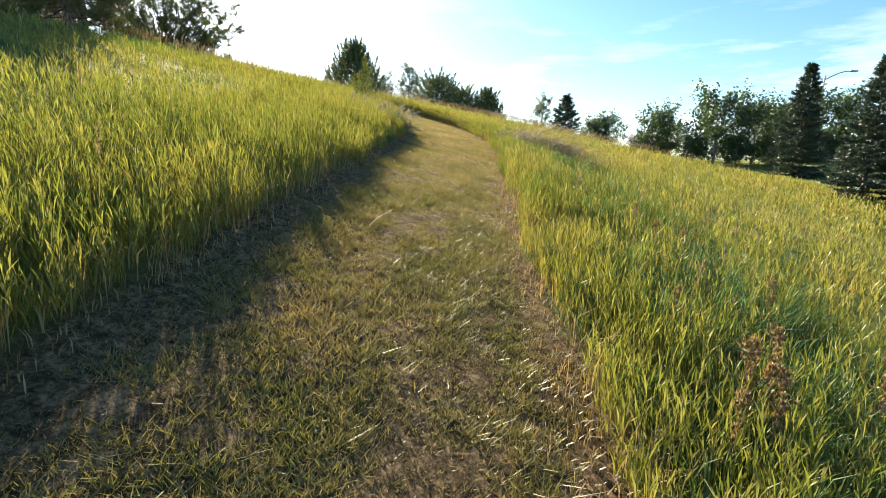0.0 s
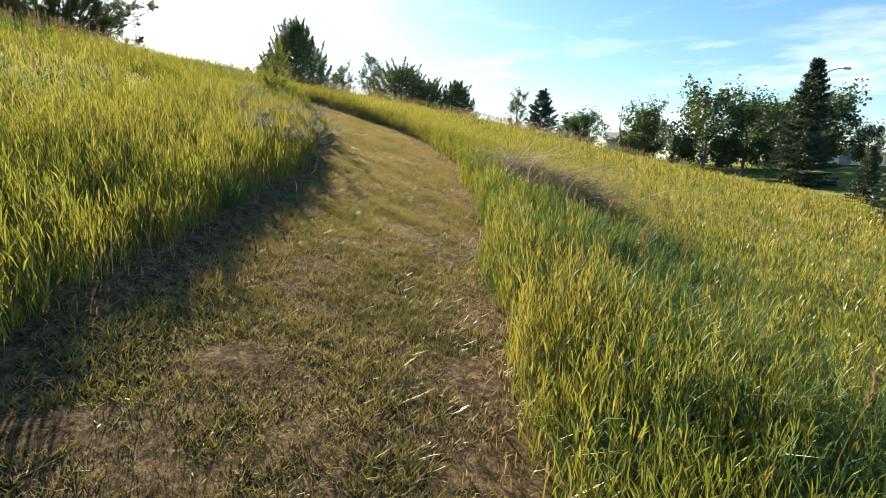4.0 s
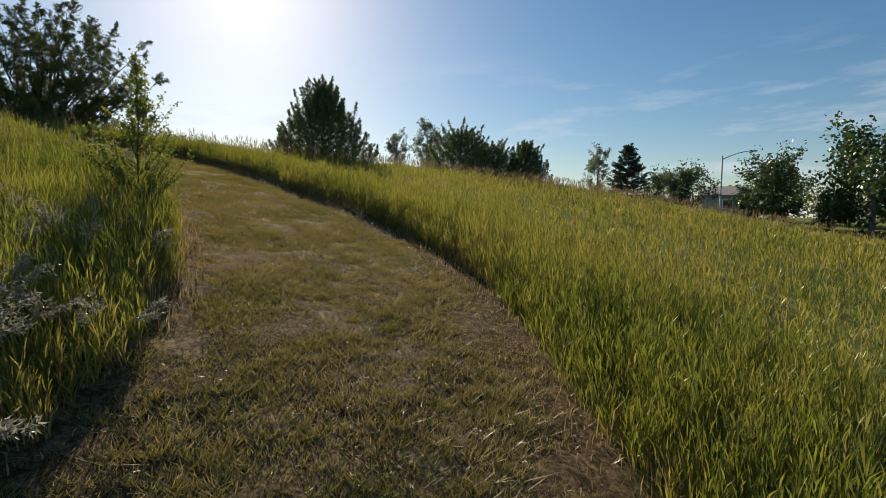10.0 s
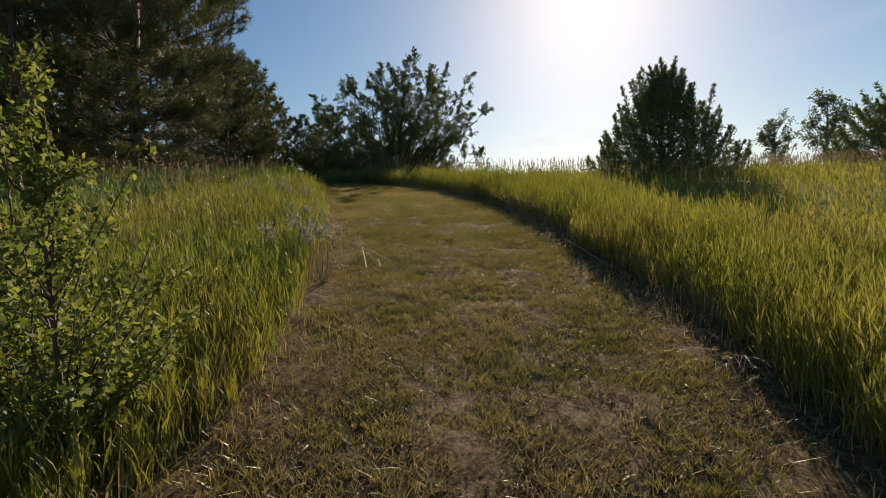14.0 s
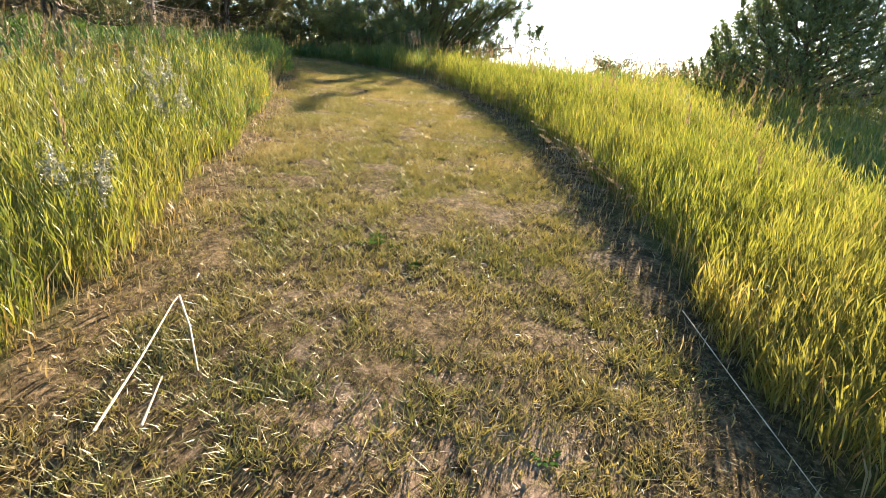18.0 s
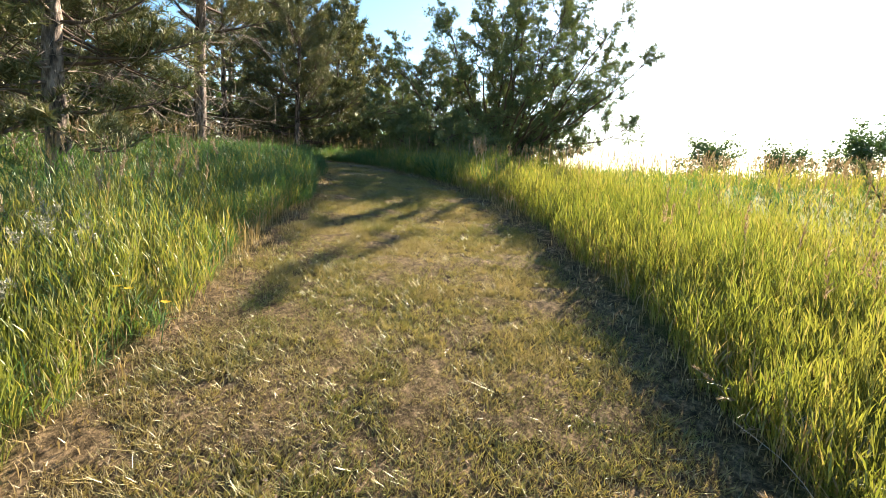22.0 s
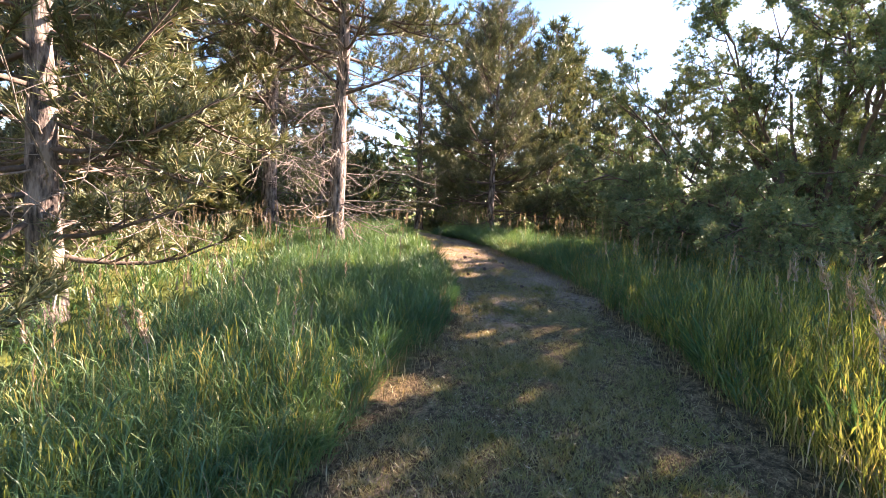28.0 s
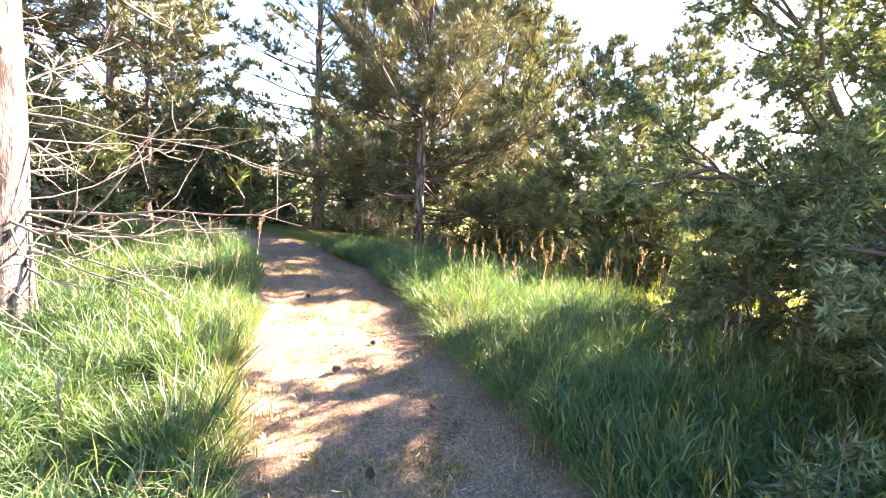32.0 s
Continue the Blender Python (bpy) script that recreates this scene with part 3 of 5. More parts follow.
def spruce(name, H, R, seed, label, group="spruces below the meadow"):
    rng = np.random.default_rng(seed)
    root = tagged(new(name), label, "tree", group)
    st, lim = [[], [], 0], [[], [], 0]
    zs = np.linspace(-.3, H, 10)
    tube(np.column_stack([zs * 0, zs * 0, zs]), np.linspace(H * .016, .01, 10), 8, st)
    part("trunk", tube_mesh("trunk", st, M_TWIG), root)
    TP, TD = [], []
    z, az = .12, 0.0
    while z < H - .1:
        f = z / H
        for _ in range(7 if f < .6 else 6):
            az += 2.4 + .3 * rng.normal()
            L = (R * (1 - f) ** .85 + .12) * (.8 + .35 * rng.random())
            el = -.28 + .75 * f + .08 * rng.normal()
            b = bent([0, 0, z + .08 * rng.normal()], np.array([math.cos(az) * math.cos(el), math.sin(az) * math.cos(el), math.sin(el)]), L, 5, .3, .03, rng)
            tube(b, np.linspace(.018, .004, 5), 3, lim)
            m = max(4, int(L * 9))
            fr = .12 + .88 * rng.random(m)
            g, gd = along_line(b, fr)
            side = unit(np.cross(gd, [0, 0, 1.])) * np.sign(rng.random((m, 1)) - .5)
            tw = unit(gd + side * 1.0 + [0, 0, -.1])
            ln = (L * .3 * (1.1 - fr) + .08)[:, None]
            for s in (.2, .6, 1.0):
                TP.append(g + tw * ln * s)
                TD.append(tw)
        z += .16 + .1 * (1 - f)
    part("branchwork", tube_mesh("branchwork", lim, M_TWIG), root)
    P, D = np.concatenate(TP), np.concatenate(TD)
    part("crown", soup("crown", needles(P, D, 4, .24, .5, .07, rng), M_SPRUCE), root)
    return root


def broadleaf(name, H, R, seed, label, mat, bark, leaf=.11, count=9000, base=.25, airy=0.0, group="trees beside the road"):
    rng = np.random.default_rng(seed)
    root = tagged(new(name), label, "tree", group)
    st, lim = [[], [], 0], [[], [], 0]
    trunk = bent([0, 0, -.2], [0, 0, 1.], H * .75, 9, 0, .05, rng)
    tube(trunk, np.linspace(H * .022, H * .006, 9), 8, st)
    part("trunk", tube_mesh("trunk", st, bark), root)
    ends = []
    for k in range(40):
        f = base + (1 - base) * rng.random()
        p, _d = along_line(trunk, np.array([f]))
        a = rng.random() * 6.283
        el = .35 + .8 * f * rng.random()
        L = R * (.55 + .55 * rng.random()) * (1.1 - .55 * abs(f - .45))
        b = bent(p[0], np.array([math.cos(a) * math.cos(el), math.sin(a) * math.cos(el), math.sin(el)]), L, 6, .4, .12, rng)
        tube(b, np.linspace(.012 * L + .01, .005, 6), 4, lim)
        for _ in range(4):
            q, qd = along_line(b, np.array([.35 + .65 * rng.random()]))
            c = bent(q[0], unit(qd[0] + .8 * rng.standard_normal(3)), L * .4, 4, .2, .12, rng)
            tube(c, np.linspace(.008, .003, 4), 3, lim)
            ends.append(c)
    part("branchwork", tube_mesh("branchwork", lim, bark), root)
    per = count // len(ends)
    P = []
    for c in ends:
        g, _d = along_line(c, .2 + .8 * rng.random(per))
        P.append(g + rng.standard_normal(g.shape) * R * (.075 if not airy else .05))
    V, T = leaves(np.concatenate(P), leaf, rng)
    part("crown", tri_mesh("crown", V, T, mat), root)
    return root


def plant(root, x, y, turn=0, scale=1.0, tilt=0.0, sink=0.04):
    z = land1(x, y) - sink
    root.matrix_world = pose(x, y, z, tilt, 0, turn) @ Matrix.Diagonal((scale, scale, scale, 1))
    return root


def plant_copy(root, x, y, turn, scale, label=""):
    ob = copy_thing(root, Matrix.Identity(4))
    plant(ob, x, y, turn, scale)
    if label:
        ob["label"] = label
    return ob


def patch_noise(x, y, scale, seed):
    """Smooth uneven patches, about -1 to 1."""
    out = np.zeros(np.shape(x))
    rng = np.random.default_rng(seed)
    for k in range(7):
        a = rng.random() * 6.283
        f = scale * (.6 + 1.3 * rng.random())
        out += np.sin((x * math.cos(a) + y * math.sin(a)) * f + rng.random() * 6.283)
    return out / 3.2


# ---- ground: one sheet to the horizon ----
def spaced(lo, hi, step, far_lo, far_hi):
    mid = list(np.arange(lo, hi + step / 2, step))
    up, s = [mid[-1]], step
    while up[-1] < far_hi:
        s *= 1.22
        up.append(up[-1] + s)
    dn, s = [mid[0]], step
    while dn[-1] > far_lo:
        s *= 1.22
        dn.append(dn[-1] - s)
    return np.array(dn[:0:-1] + mid + up[1:])


def build_ground():
    xs, ys = spaced(-27, 2.4, .2, -2600, 2600), spaced(-6, 20.2, .2, -2600, 2600)
    X, Y = np.meshgrid(xs, ys)
    e, s, _ = track(X, Y)
    rng = np.random.default_rng(3)
    lump = .014 * patch_noise(X, Y, 9, 61) + .01 * patch_noise(X, Y, 17, 62) + .006 * rng.standard_normal(X.shape)
    Z = land(X, Y) + np.where(np.abs(e) < 6, lump, 0)
    Z = Z - .035 * smooth(.1, -.3, e)
    k, m = X.shape
    i = (np.arange(k - 1)[:, None] * m + np.arange(m - 1)[None])
    tris = np.stack([i, i + 1, i + m + 1, i, i + m + 1, i + m], -1).reshape(-1, 3)
    me = tri_mesh("ground", np.stack([X, Y, Z], -1), tris, M_GROUND, True)
    a = me.attributes.new("trodden", "FLOAT", "POINT")
    a.data.foreach_set("value", smooth(.3, .05, e).ravel().astype(np.float32))
    middle = np.exp(-((e + 1.2) / .6) ** 2)
    worn = .02 + .17 * smooth(20, 25, s) * smooth(34, 29, s) * middle + .45 * smooth(40.5, 46.5, s)
    b = me.attributes.new("bare", "FLOAT", "POINT")
    b.data.foreach_set("value", worn.ravel().astype(np.float32))
    return tagged(new("ground", me), "grassy hillside with a mown and trodden path", "ground", "", "structure")


ground = build_ground()


# ---- grass ----
def toned(me, tone, per):
    a = me.attributes.new("tone", "FLOAT", "POINT")
    a.data.foreach_set("value", np.repeat(tone, per).astype(np.float32))
    return me


def blade_mesh(name, x, y, h, w, lean, rng, material, tone=None, drop=.015):
    n = len(x)
    z = land(x, y) - drop
    a = rng.random(n) * 6.283
    side = np.stack([np.cos(a), np.sin(a), np.zeros(n)], 1)
    out = np.stack([-np.sin(a), np.cos(a), np.zeros(n)], 1) * (lean * (.3 + 1.1 * rng.random(n)))[:, None]
    out = out + np.array([.1, -.05, 0]) * rng.random(n)[:, None]
    base = np.stack([x, y, z], 1)
    up = np.array([0, 0, 1.])
    mid = base + h[:, None] * (.55 * up + .2 * out)
    tip = base + h[:, None] * (up * (1 - .28 * np.linalg.norm(out, axis=1))[:, None] + .95 * out)
    s = side * w[:, None] / 2
    V = np.stack([base - s * .35, base + s * .35, mid - s, mid + s, tip], 1)
    idx = np.arange(n)[:, None] * 5 + np.array([0, 1, 2, 1, 3, 2, 2, 3, 4])
    me = tri_mesh(name, V.reshape(-1, 3), idx.reshape(-1, 3), material)
    return toned(me, rng.random(n) if tone is None else tone, 5)


def leaf_mesh(name, x, y, z0, ln, w, lean, rng, material, tone, droop=.35):
    """Short strap leaves of two triangles that start at the height z0 on their shoot."""
    n = len(x)
    a, b = rng.random(n) * 6.283, rng.random(n) * 6.283
    d = unit(np.stack([np.cos(a) * lean - .05, np.sin(a) * lean - .05, np.ones(n)], 1))
    side = np.stack([np.cos(b), np.sin(b), np.zeros(n)], 1) * (w / 2)[:, None]
    base = np.stack([x, y, land(x, y) - .01 + z0], 1)
    mid = base + d * (ln * .55)[:, None]
    bow = np.stack([np.cos(a), np.sin(a), -.6 * np.ones(n)], 1) * (ln * lean * droop)[:, None]
    V = np.stack([base, mid - side, mid + side, base + d * ln[:, None] + bow], 1)
    idx = np.arange(n)[:, None] * 4 + np.array([0, 2, 1, 1, 2, 3])
    return toned(tri_mesh(name, V.reshape(-1, 3), idx.reshape(-1, 3), material), tone, 4)


def clumped(x, y, per, radius, rng):
    """Turns tuft centres into blades: positions, the tuft's number."""
    i = np.repeat(np.arange(len(x)), per)
    a, r = rng.random(len(i)) * 6.283, radius * np.sqrt(rng.random(len(i)))
    return x[i] + np.cos(a) * r, y[i] + np.sin(a) * r, i


def scatter(n, box, rng, density):
    """Up to n points in the box, kept with the chance density(e, s, side, x, y)."""
    x = box[0] + (box[2] - box[0]) * rng.random(n)
    y = box[1] + (box[3] - box[1]) * rng.random(n)
    e, s, side = track(x, y)
    keep = rng.random(n) < density(e, s, side, x, y)
    return x[keep], y[keep], e[keep], s[keep], side[keep]


LUSH_FROM, LUSH_FULL = 32.5, 42.0


def moist(x, y):
    """Greener hollows beside the path."""
    return .85 * np.exp(-((x - 1.9) / 1.5) ** 2 - ((y - 4.4) / 2.4) ** 2) + .65 * np.exp(-((x - 2.3) / 1.3) ** 2 - ((y + 1.8) / 3.2) ** 2)


def lushness(s, side):
    late = np.where(side > 0, 0.0, 6.0)
    return smooth(0, 1, (s - LUSH_FROM - late) / (LUSH_FULL - LUSH_FROM - .3 * late))


def stuff(name, me, label):
    return tagged(new(name, me), label, "grass", "", "stuff")


def tall_height(x, y, e, s, side):
    h = .52 + .07 * patch_noise(x, y, 1.1, 5) + .085 * patch_noise(x, y, 5.0, 6) + .05 * patch_noise(x, y, 11.0, 66) + .06 * lushness(s, side) - .16 * smooth(42, 45, s)
    # matted hollow where the dead brush lies
    u, v = (x - 1.6) * .64 - (y - 6.7) * .77, (x - 1.6) * .77 + (y - 6.7) * .64
    h = h * (1 - .62 * np.exp(-(u / 1.25) ** 4 - (v / .5) ** 4))
    return np.clip(h * (.75 + .25 * smooth(0, .35, e)), .12, .8)


def in_view(x, y):
    """The meadow that the walk looks over."""
    return (((x + 5) / 27) ** 2 + ((y - 17) / 30) ** 2 < 1)


def golden(x, y):
    """The open slope below the path ripens sooner, unevenly."""
    return .27 * smooth(.6, 2.2, x + .8 * np.clip(y - 9, 0, 12)) * smooth(1, 6, y) * smooth(40, 28, y) * (.6 + .5 * patch_noise(x, y, .7, 23))


def sward(name, x, y, e, s, side, shoots, leaves_each, radius, ln, width, lean, rng, mat, label, droop=.35):
    """Tufts of leafy shoots; every tuft has its height and tone, the lowest leaves are withered."""
    bx, by, i = clumped(x, y, shoots, radius, rng)
    top = (tall_height(x, y, e, s, side) * (.68 + .5 * rng.random(len(x))))[i] * (.62 + .46 * rng.random(len(i)))
    tuft = np.clip(.31 + .25 * rng.standard_normal(len(x)) + .14 * patch_noise(x, y, 1.7, 21) + golden(x, y), 0, .9)[i]
    k = np.repeat(np.arange(len(bx)), leaves_each)
    f = (np.tile(np.arange(leaves_each), len(bx)) + .7 * rng.random(len(k)) + .3) / leaves_each
    L = np.minimum(ln * (.6 + .75 * rng.random(len(k))), top[k] * .9)
    tip = top[k] * (.35 + .65 * f)
    tone = np.clip(tuft[k] + .13 * rng.standard_normal(len(k)) + np.where(f < .4, .4 * rng.random(len(k)), 0) + .5 * (rng.random(len(k)) < .06), 0, 1)
    stuff(name, leaf_mesh(name, bx[k], by[k], np.maximum(tip - L, 0), L, width * (.6 + .8 * rng.random(len(k))), lean * (.25 + 1.2 * rng.random(len(k))), rng, mat, tone, droop), label)


def grow_meadow():
    rng = np.random.default_rng(11)
    box = (-29, -9, 7, 24)
    got = scatter(330000, box, rng, lambda e, s, d, x, y: np.where((e > .05 + .09 * patch_noise(x, y, 2.4, 77)) & (e < 2.6), .9 * (1 - .5 * smooth(.7, 2.6, e)), 0) * (s > 7) * (s < 51))
    lush = rng.random(len(got[0])) < np.maximum(lushness(got[3], got[4]), moist(got[0], got[1]))
    sward("meadow_grass", *(v[~lush] for v in got), 5, 5, .055, .12, .0072, .28, rng, M_MEADOW, "tall yellow-green meadow grass beside the mown path")
    sward("lush_grass", *(v[lush] for v in got), 7, 4, .07, .26, .0068, .62, rng, M_LUSH, "lush green grass in the shade of the pines", .6)
    got = scatter(90000, (-29, -12, 12, 32), rng, lambda e, s, d, x, y: np.where((e >= 2.4) & (e < 9), .6 * (1 - .5 * smooth(3, 9, e)), 0))
    lush = rng.random(len(got[0])) < smooth(-9, -13, got[0]) * np.where(got[4] > 0, 1, .5)
    sward("meadow_grass", *(v[~lush] for v in got), 3, 4, .09, .13, .015, .28, rng, M_MEADOW, "yellow-green meadow grass on the open slope")
    sward("lush_grass", *(v[lush] for v in got), 4, 2, .09, .25, .016, .5, rng, M_LUSH, "green grass before the pines", .55)
    got = scatter(68000, (-34, -14, 26, 47), rng, lambda e, s, d, x, y: np.where((e >= 8.5) & in_view(x, y), .7, 0))
    sward("meadow_grass", *got, 3, 2, .14, .2, .034, .2, rng, M_MEADOW, "pale meadow grass over the far slope")
    # straw along the cut edge, thicker on the downhill side
    x, y, e, s, side = scatter(1500000, box, rng, lambda e, s, d, x, y: np.where(np.abs(e - .02) < .42, np.exp(-((e - .02) / np.where(d > 0, np.where(s > 24, .22, .1), .2)) ** 2) * (.55 + .4 * patch_noise(x, y, 3, 44)), .002 * (e > 0) * (e < 2.5)) * (s > 7) * (s < 47))
    h = np.where(e < .05, .03 + .07 * rng.random(len(x)) + .4 * np.clip(e + .15, 0, .2) * rng.random(len(x)), .15 + .25 * rng.random(len(x)))
    stuff("dry_grass", blade_mesh("dry_grass", x, y, h, .004 + .005 * rng.random(len(x)), np.full(len(x), .55), rng, M_STRAW, None, .03),
          "dry straw-coloured grass along the cut edge")


def grow_lawn():
    rng = np.random.default_rng(12)

    def chance(e, s, d, x, y):
        worn = patch_noise(x, y, 5.0, 8) + .7 * patch_noise(x, y, 13, 9)
        mid = np.exp(-((e + 1.2) / .65) ** 2) * smooth(20, 25, s) * smooth(35, 30, s)
        dirt = smooth(40.0, 46.5, s)
        p = 1.0 - .66 * mid * smooth(.1, .6, worn) - .55 * smooth(-.42, -.15, e) * np.where(d > 0, smooth(22, 18, s), smooth(20, 24, s)) - .93 * dirt * smooth(-1.2, -.5, worn)
        return np.where(e < .18, np.clip(p * (.85 - .45 * smooth(21, 25, s) + (.15 + .45 * smooth(21, 25, s)) * smooth(-1.3, -.3, worn)), 0.03, 1), 0) * (s > 8) * (s < 51)
    x, y, e, s, side = scatter(900000, (-28, -8, 2, 20.5), rng, chance)
    tuft = (.016 + .024 * rng.random(len(x)) ** 2) * (1 + .5 * patch_noise(x, y, 6, 10))
    tone = np.clip(.36 + .2 * smooth(13, 20, s) - .15 * smooth(27, 32, s) + .26 * rng.standard_normal(len(x)) + .2 * patch_noise(x, y, 3, 19), 0, 1)
    bx, by, i = clumped(x, y, 8, .03, rng)
    n = len(i)
    h = np.clip(tuft[i] * (.5 + .9 * rng.random(n)), .01, .09)
    a = rng.random(n) * 6.283
    w = .005 + .0045 * rng.random(n)
    sd = np.stack([np.cos(a), np.sin(a), np.zeros(n)], 1) * w[:, None] / 2
    b = np.stack([bx, by, land(bx, by) - .045], 1)
    away = np.stack([bx - x[i], by - y[i]], 1) / .03
    lean = away * .7 + rng.standard_normal((n, 2)) * .8
    tip = b + np.stack([lean[:, 0] * (h + .012), lean[:, 1] * (h + .012), h * .85 + .022], 1)
    me = tri_mesh("mown_grass", np.stack([b - sd, b + sd, tip], 1).reshape(-1, 3), np.arange(3 * n), M_LAWN)
    stuff("mown_grass", toned(me, tone[i], 3), "short mown grass with dry clippings on the path")
    # dry clippings that lie on it
    x, y, e, s, side = scatter(900000, (-28, -8, 2, 20.5), rng, lambda e, s, d, x, y: np.where(e < .16, .3 + .3 * patch_noise(x, y, 4, 33) + .4 * smooth(17, 25, s) + .6 * smooth(39, 43, s), 0) * (s > 8) * (s < 50))
    n = len(x)
    a = rng.random(n) * 6.283
    L = .015 + .045 * rng.random(n) ** 2
    d = np.stack([np.cos(a), np.sin(a), .25 * rng.standard_normal(n)], 1) * L[:, None]
    q = np.stack([-np.sin(a), np.cos(a), .5 * rng.standard_normal(n)], 1) * (.0011 + .0013 * rng.random(n))[:, None]
    b = np.stack([x, y, land(x, y) - .035 + .022 * rng.random(n)], 1)
    stuff("grass_clippings", tri_mesh("grass_clippings", np.stack([b - q, b + q, b + d], 1).reshape(-1, 3), np.arange(3 * n), M_CLIP), "dry pale clippings lying on the mown path")
    # crumbs of soil where the turf is worn
    x, y, e, s, side = scatter(300000, (-28, 8, 0, 20.5), rng, lambda e, s, d, x, y: np.where(e < -.1, .5 * np.exp(-((e + 1.1) / .6) ** 2) * smooth(20, 25, s) * smooth(36, 31, s) * smooth(-.1, .6, patch_noise(x, y, 5.0, 8) + .7 * patch_noise(x, y, 13, 9)) + .18 * smooth(41, 44.5, s), 0) * (s < 50))
    n = len(x)
    r = .004 + .011 * rng.random(n) ** 2
    c = np.stack([x, y, land(x, y) - .03 + r * .4], 1)
    u = unit(rng.standard_normal((n, 3, 3)))
    V = np.concatenate([c[:, None] + u * r[:, None, None], (c - unit(u.sum(1)) * r[:, None])[:, None]], 1)
    idx = np.arange(n)[:, None] * 4 + np.array([0, 1, 2, 0, 3, 1, 1, 3, 2, 2, 3, 0])
    tagged(new("soil_crumbs", tri_mesh("soil_crumbs", V.reshape(-1, 3), idx.reshape(-1, 3), M_CRUMB)), "dry crumbs of brown soil on the worn path", "soil", "", "stuff")


M_CLIP = leafy("grass_clipping", [(0, (.2, .15, .07)), (.5, (.4, .31, .16)), (1, (.66, .56, .4))], None, 0.3, 0.5, 0.35, (1, .95, .75))
M_CRUMB = solid("soil_crumb", [(.35, (.13, .09, .06)), (.65, (.36, .26, .18))], 30, 4, None, .95, .3)


def seed_heads():
    """Tall stems with feathery heads over the grass."""
    rng = np.random.default_rng(13)

    def chance(e, s, d, x, y):
        crest = smooth(20, 26, y) * (x < 12)
        wood = smooth(-9, -13, x)
        return np.where((e > .15) & (e < 26) & in_view(x, y), .02 + .34 * crest + .1 * wood * (e < 6) + .3 * smooth(-8, -10, x) * smooth(1.2, 2.2, e) * (e < 5) * (d > 0) + .1 * smooth(15, 18, y) * (x < -5), 0)
    x, y, e, s, side = scatter(46000, (-30, -6, 14, 44), rng, chance)
    n = len(x)
    h = .62 + .25 * rng.random(n)
    stuff("grass_stems", blade_mesh("grass_stems", x, y, h, np.full(n, .0035), np.full(n, .22), np.random.default_rng(14), M_STRAW), "thin dry stems of tall brome grass")
    r2 = np.random.default_rng(14)
    a = r2.random(n) * 6.283
    out = np.stack([-np.sin(a), np.cos(a), np.zeros(n)], 1) * (.22 * (.3 + 1.1 * r2.random(n)))[:, None]
    out = out + np.array([.1, -.05, 0]) * r2.random(n)[:, None]
    base = np.stack([x, y, land(x, y) - .015], 1)
    tip = base + h[:, None] * (np.array([0, 0, 1.]) * (1 - .25 * np.linalg.norm(out, axis=1))[:, None] + .9 * out)
    d = unit(out * .6 + [0, 0, 1.])
    P = np.concatenate([tip - d * k for k in (0, .03, .06, .09, .12)])
    stuff("seed_head", soup("seed_head", needles(P, np.tile(d, (5, 1)), 4, .055, .3, .01, rng), M_SEED), "feathery tan seed heads above the grass")


grow_meadow()
grow_lawn()
seed_heads()

# ---- trees ----
PINE_LABEL = "tall ponderosa pine with plated brown bark and tufted needles"
pine_a = plant(ponderosa("pine_tree", 11.0, .9, 2.6, 21, "ponderosa pine with low needled limbs and bare dead twigs", 1.6, 24, .17, low_R=.72, needle_n=14, needle=(.19, .017), droop=-.3), -16.6, 13.1, 40)
pine_b = plant(ponderosa("pine_tree", 11.5, 3.3, 2.3, 22, "ponderosa pine with a straight bare trunk and dead twigs", 1.3, 95, .17, .012, needle_n=17, needle=(.19, .014)), -20.95, 15.0, 100)
pine_c = plant(ponderosa("pine_tree", 12.0, 3.0, 2.7, 23, "dark-trunked ponderosa pine with dead lower limbs", 1.3, 75, .2, needle_n=15, needle=(.19, .016)), -23.5, 12.6, 10)
pine_d = plant(ponderosa("pine_tree", 8.0, .7, 2.4, 24, "young ponderosa pine needled almost to the ground", 1.4, 6, .13, low_R=1.1, needle_n=15, needle=(.18, .012), droop=-.2), -27.3, 18.3, 0)
pine_e = plant(ponderosa("pine_tree", 12.0, .8, 3.4, 25, PINE_LABEL, .8, 5, .2, low_R=.95, needle_n=10, near=False, needle=(.32, .07)), -20.5, 8.4, 0)
pine_f = plant(ponderosa("pine_tree", 8.0, .5, 2.6, 26, "young pine needled to the ground at the edge of the wood", .9, 3, .12, low_R=1.1, needle_n=12, near=False, needle=(.32, .05)), -29.6, 20.4, 80)
pine_m = plant(ponderosa("pine_tree", 9.5, .9, 2.7, 27, "ponderosa pine with tufted needles and grey dead lower limbs", 1.0, 14, .16, low_R=.9, needle_n=15, near=False, needle=(.22, .03)), -30.2, 15.6, 30)
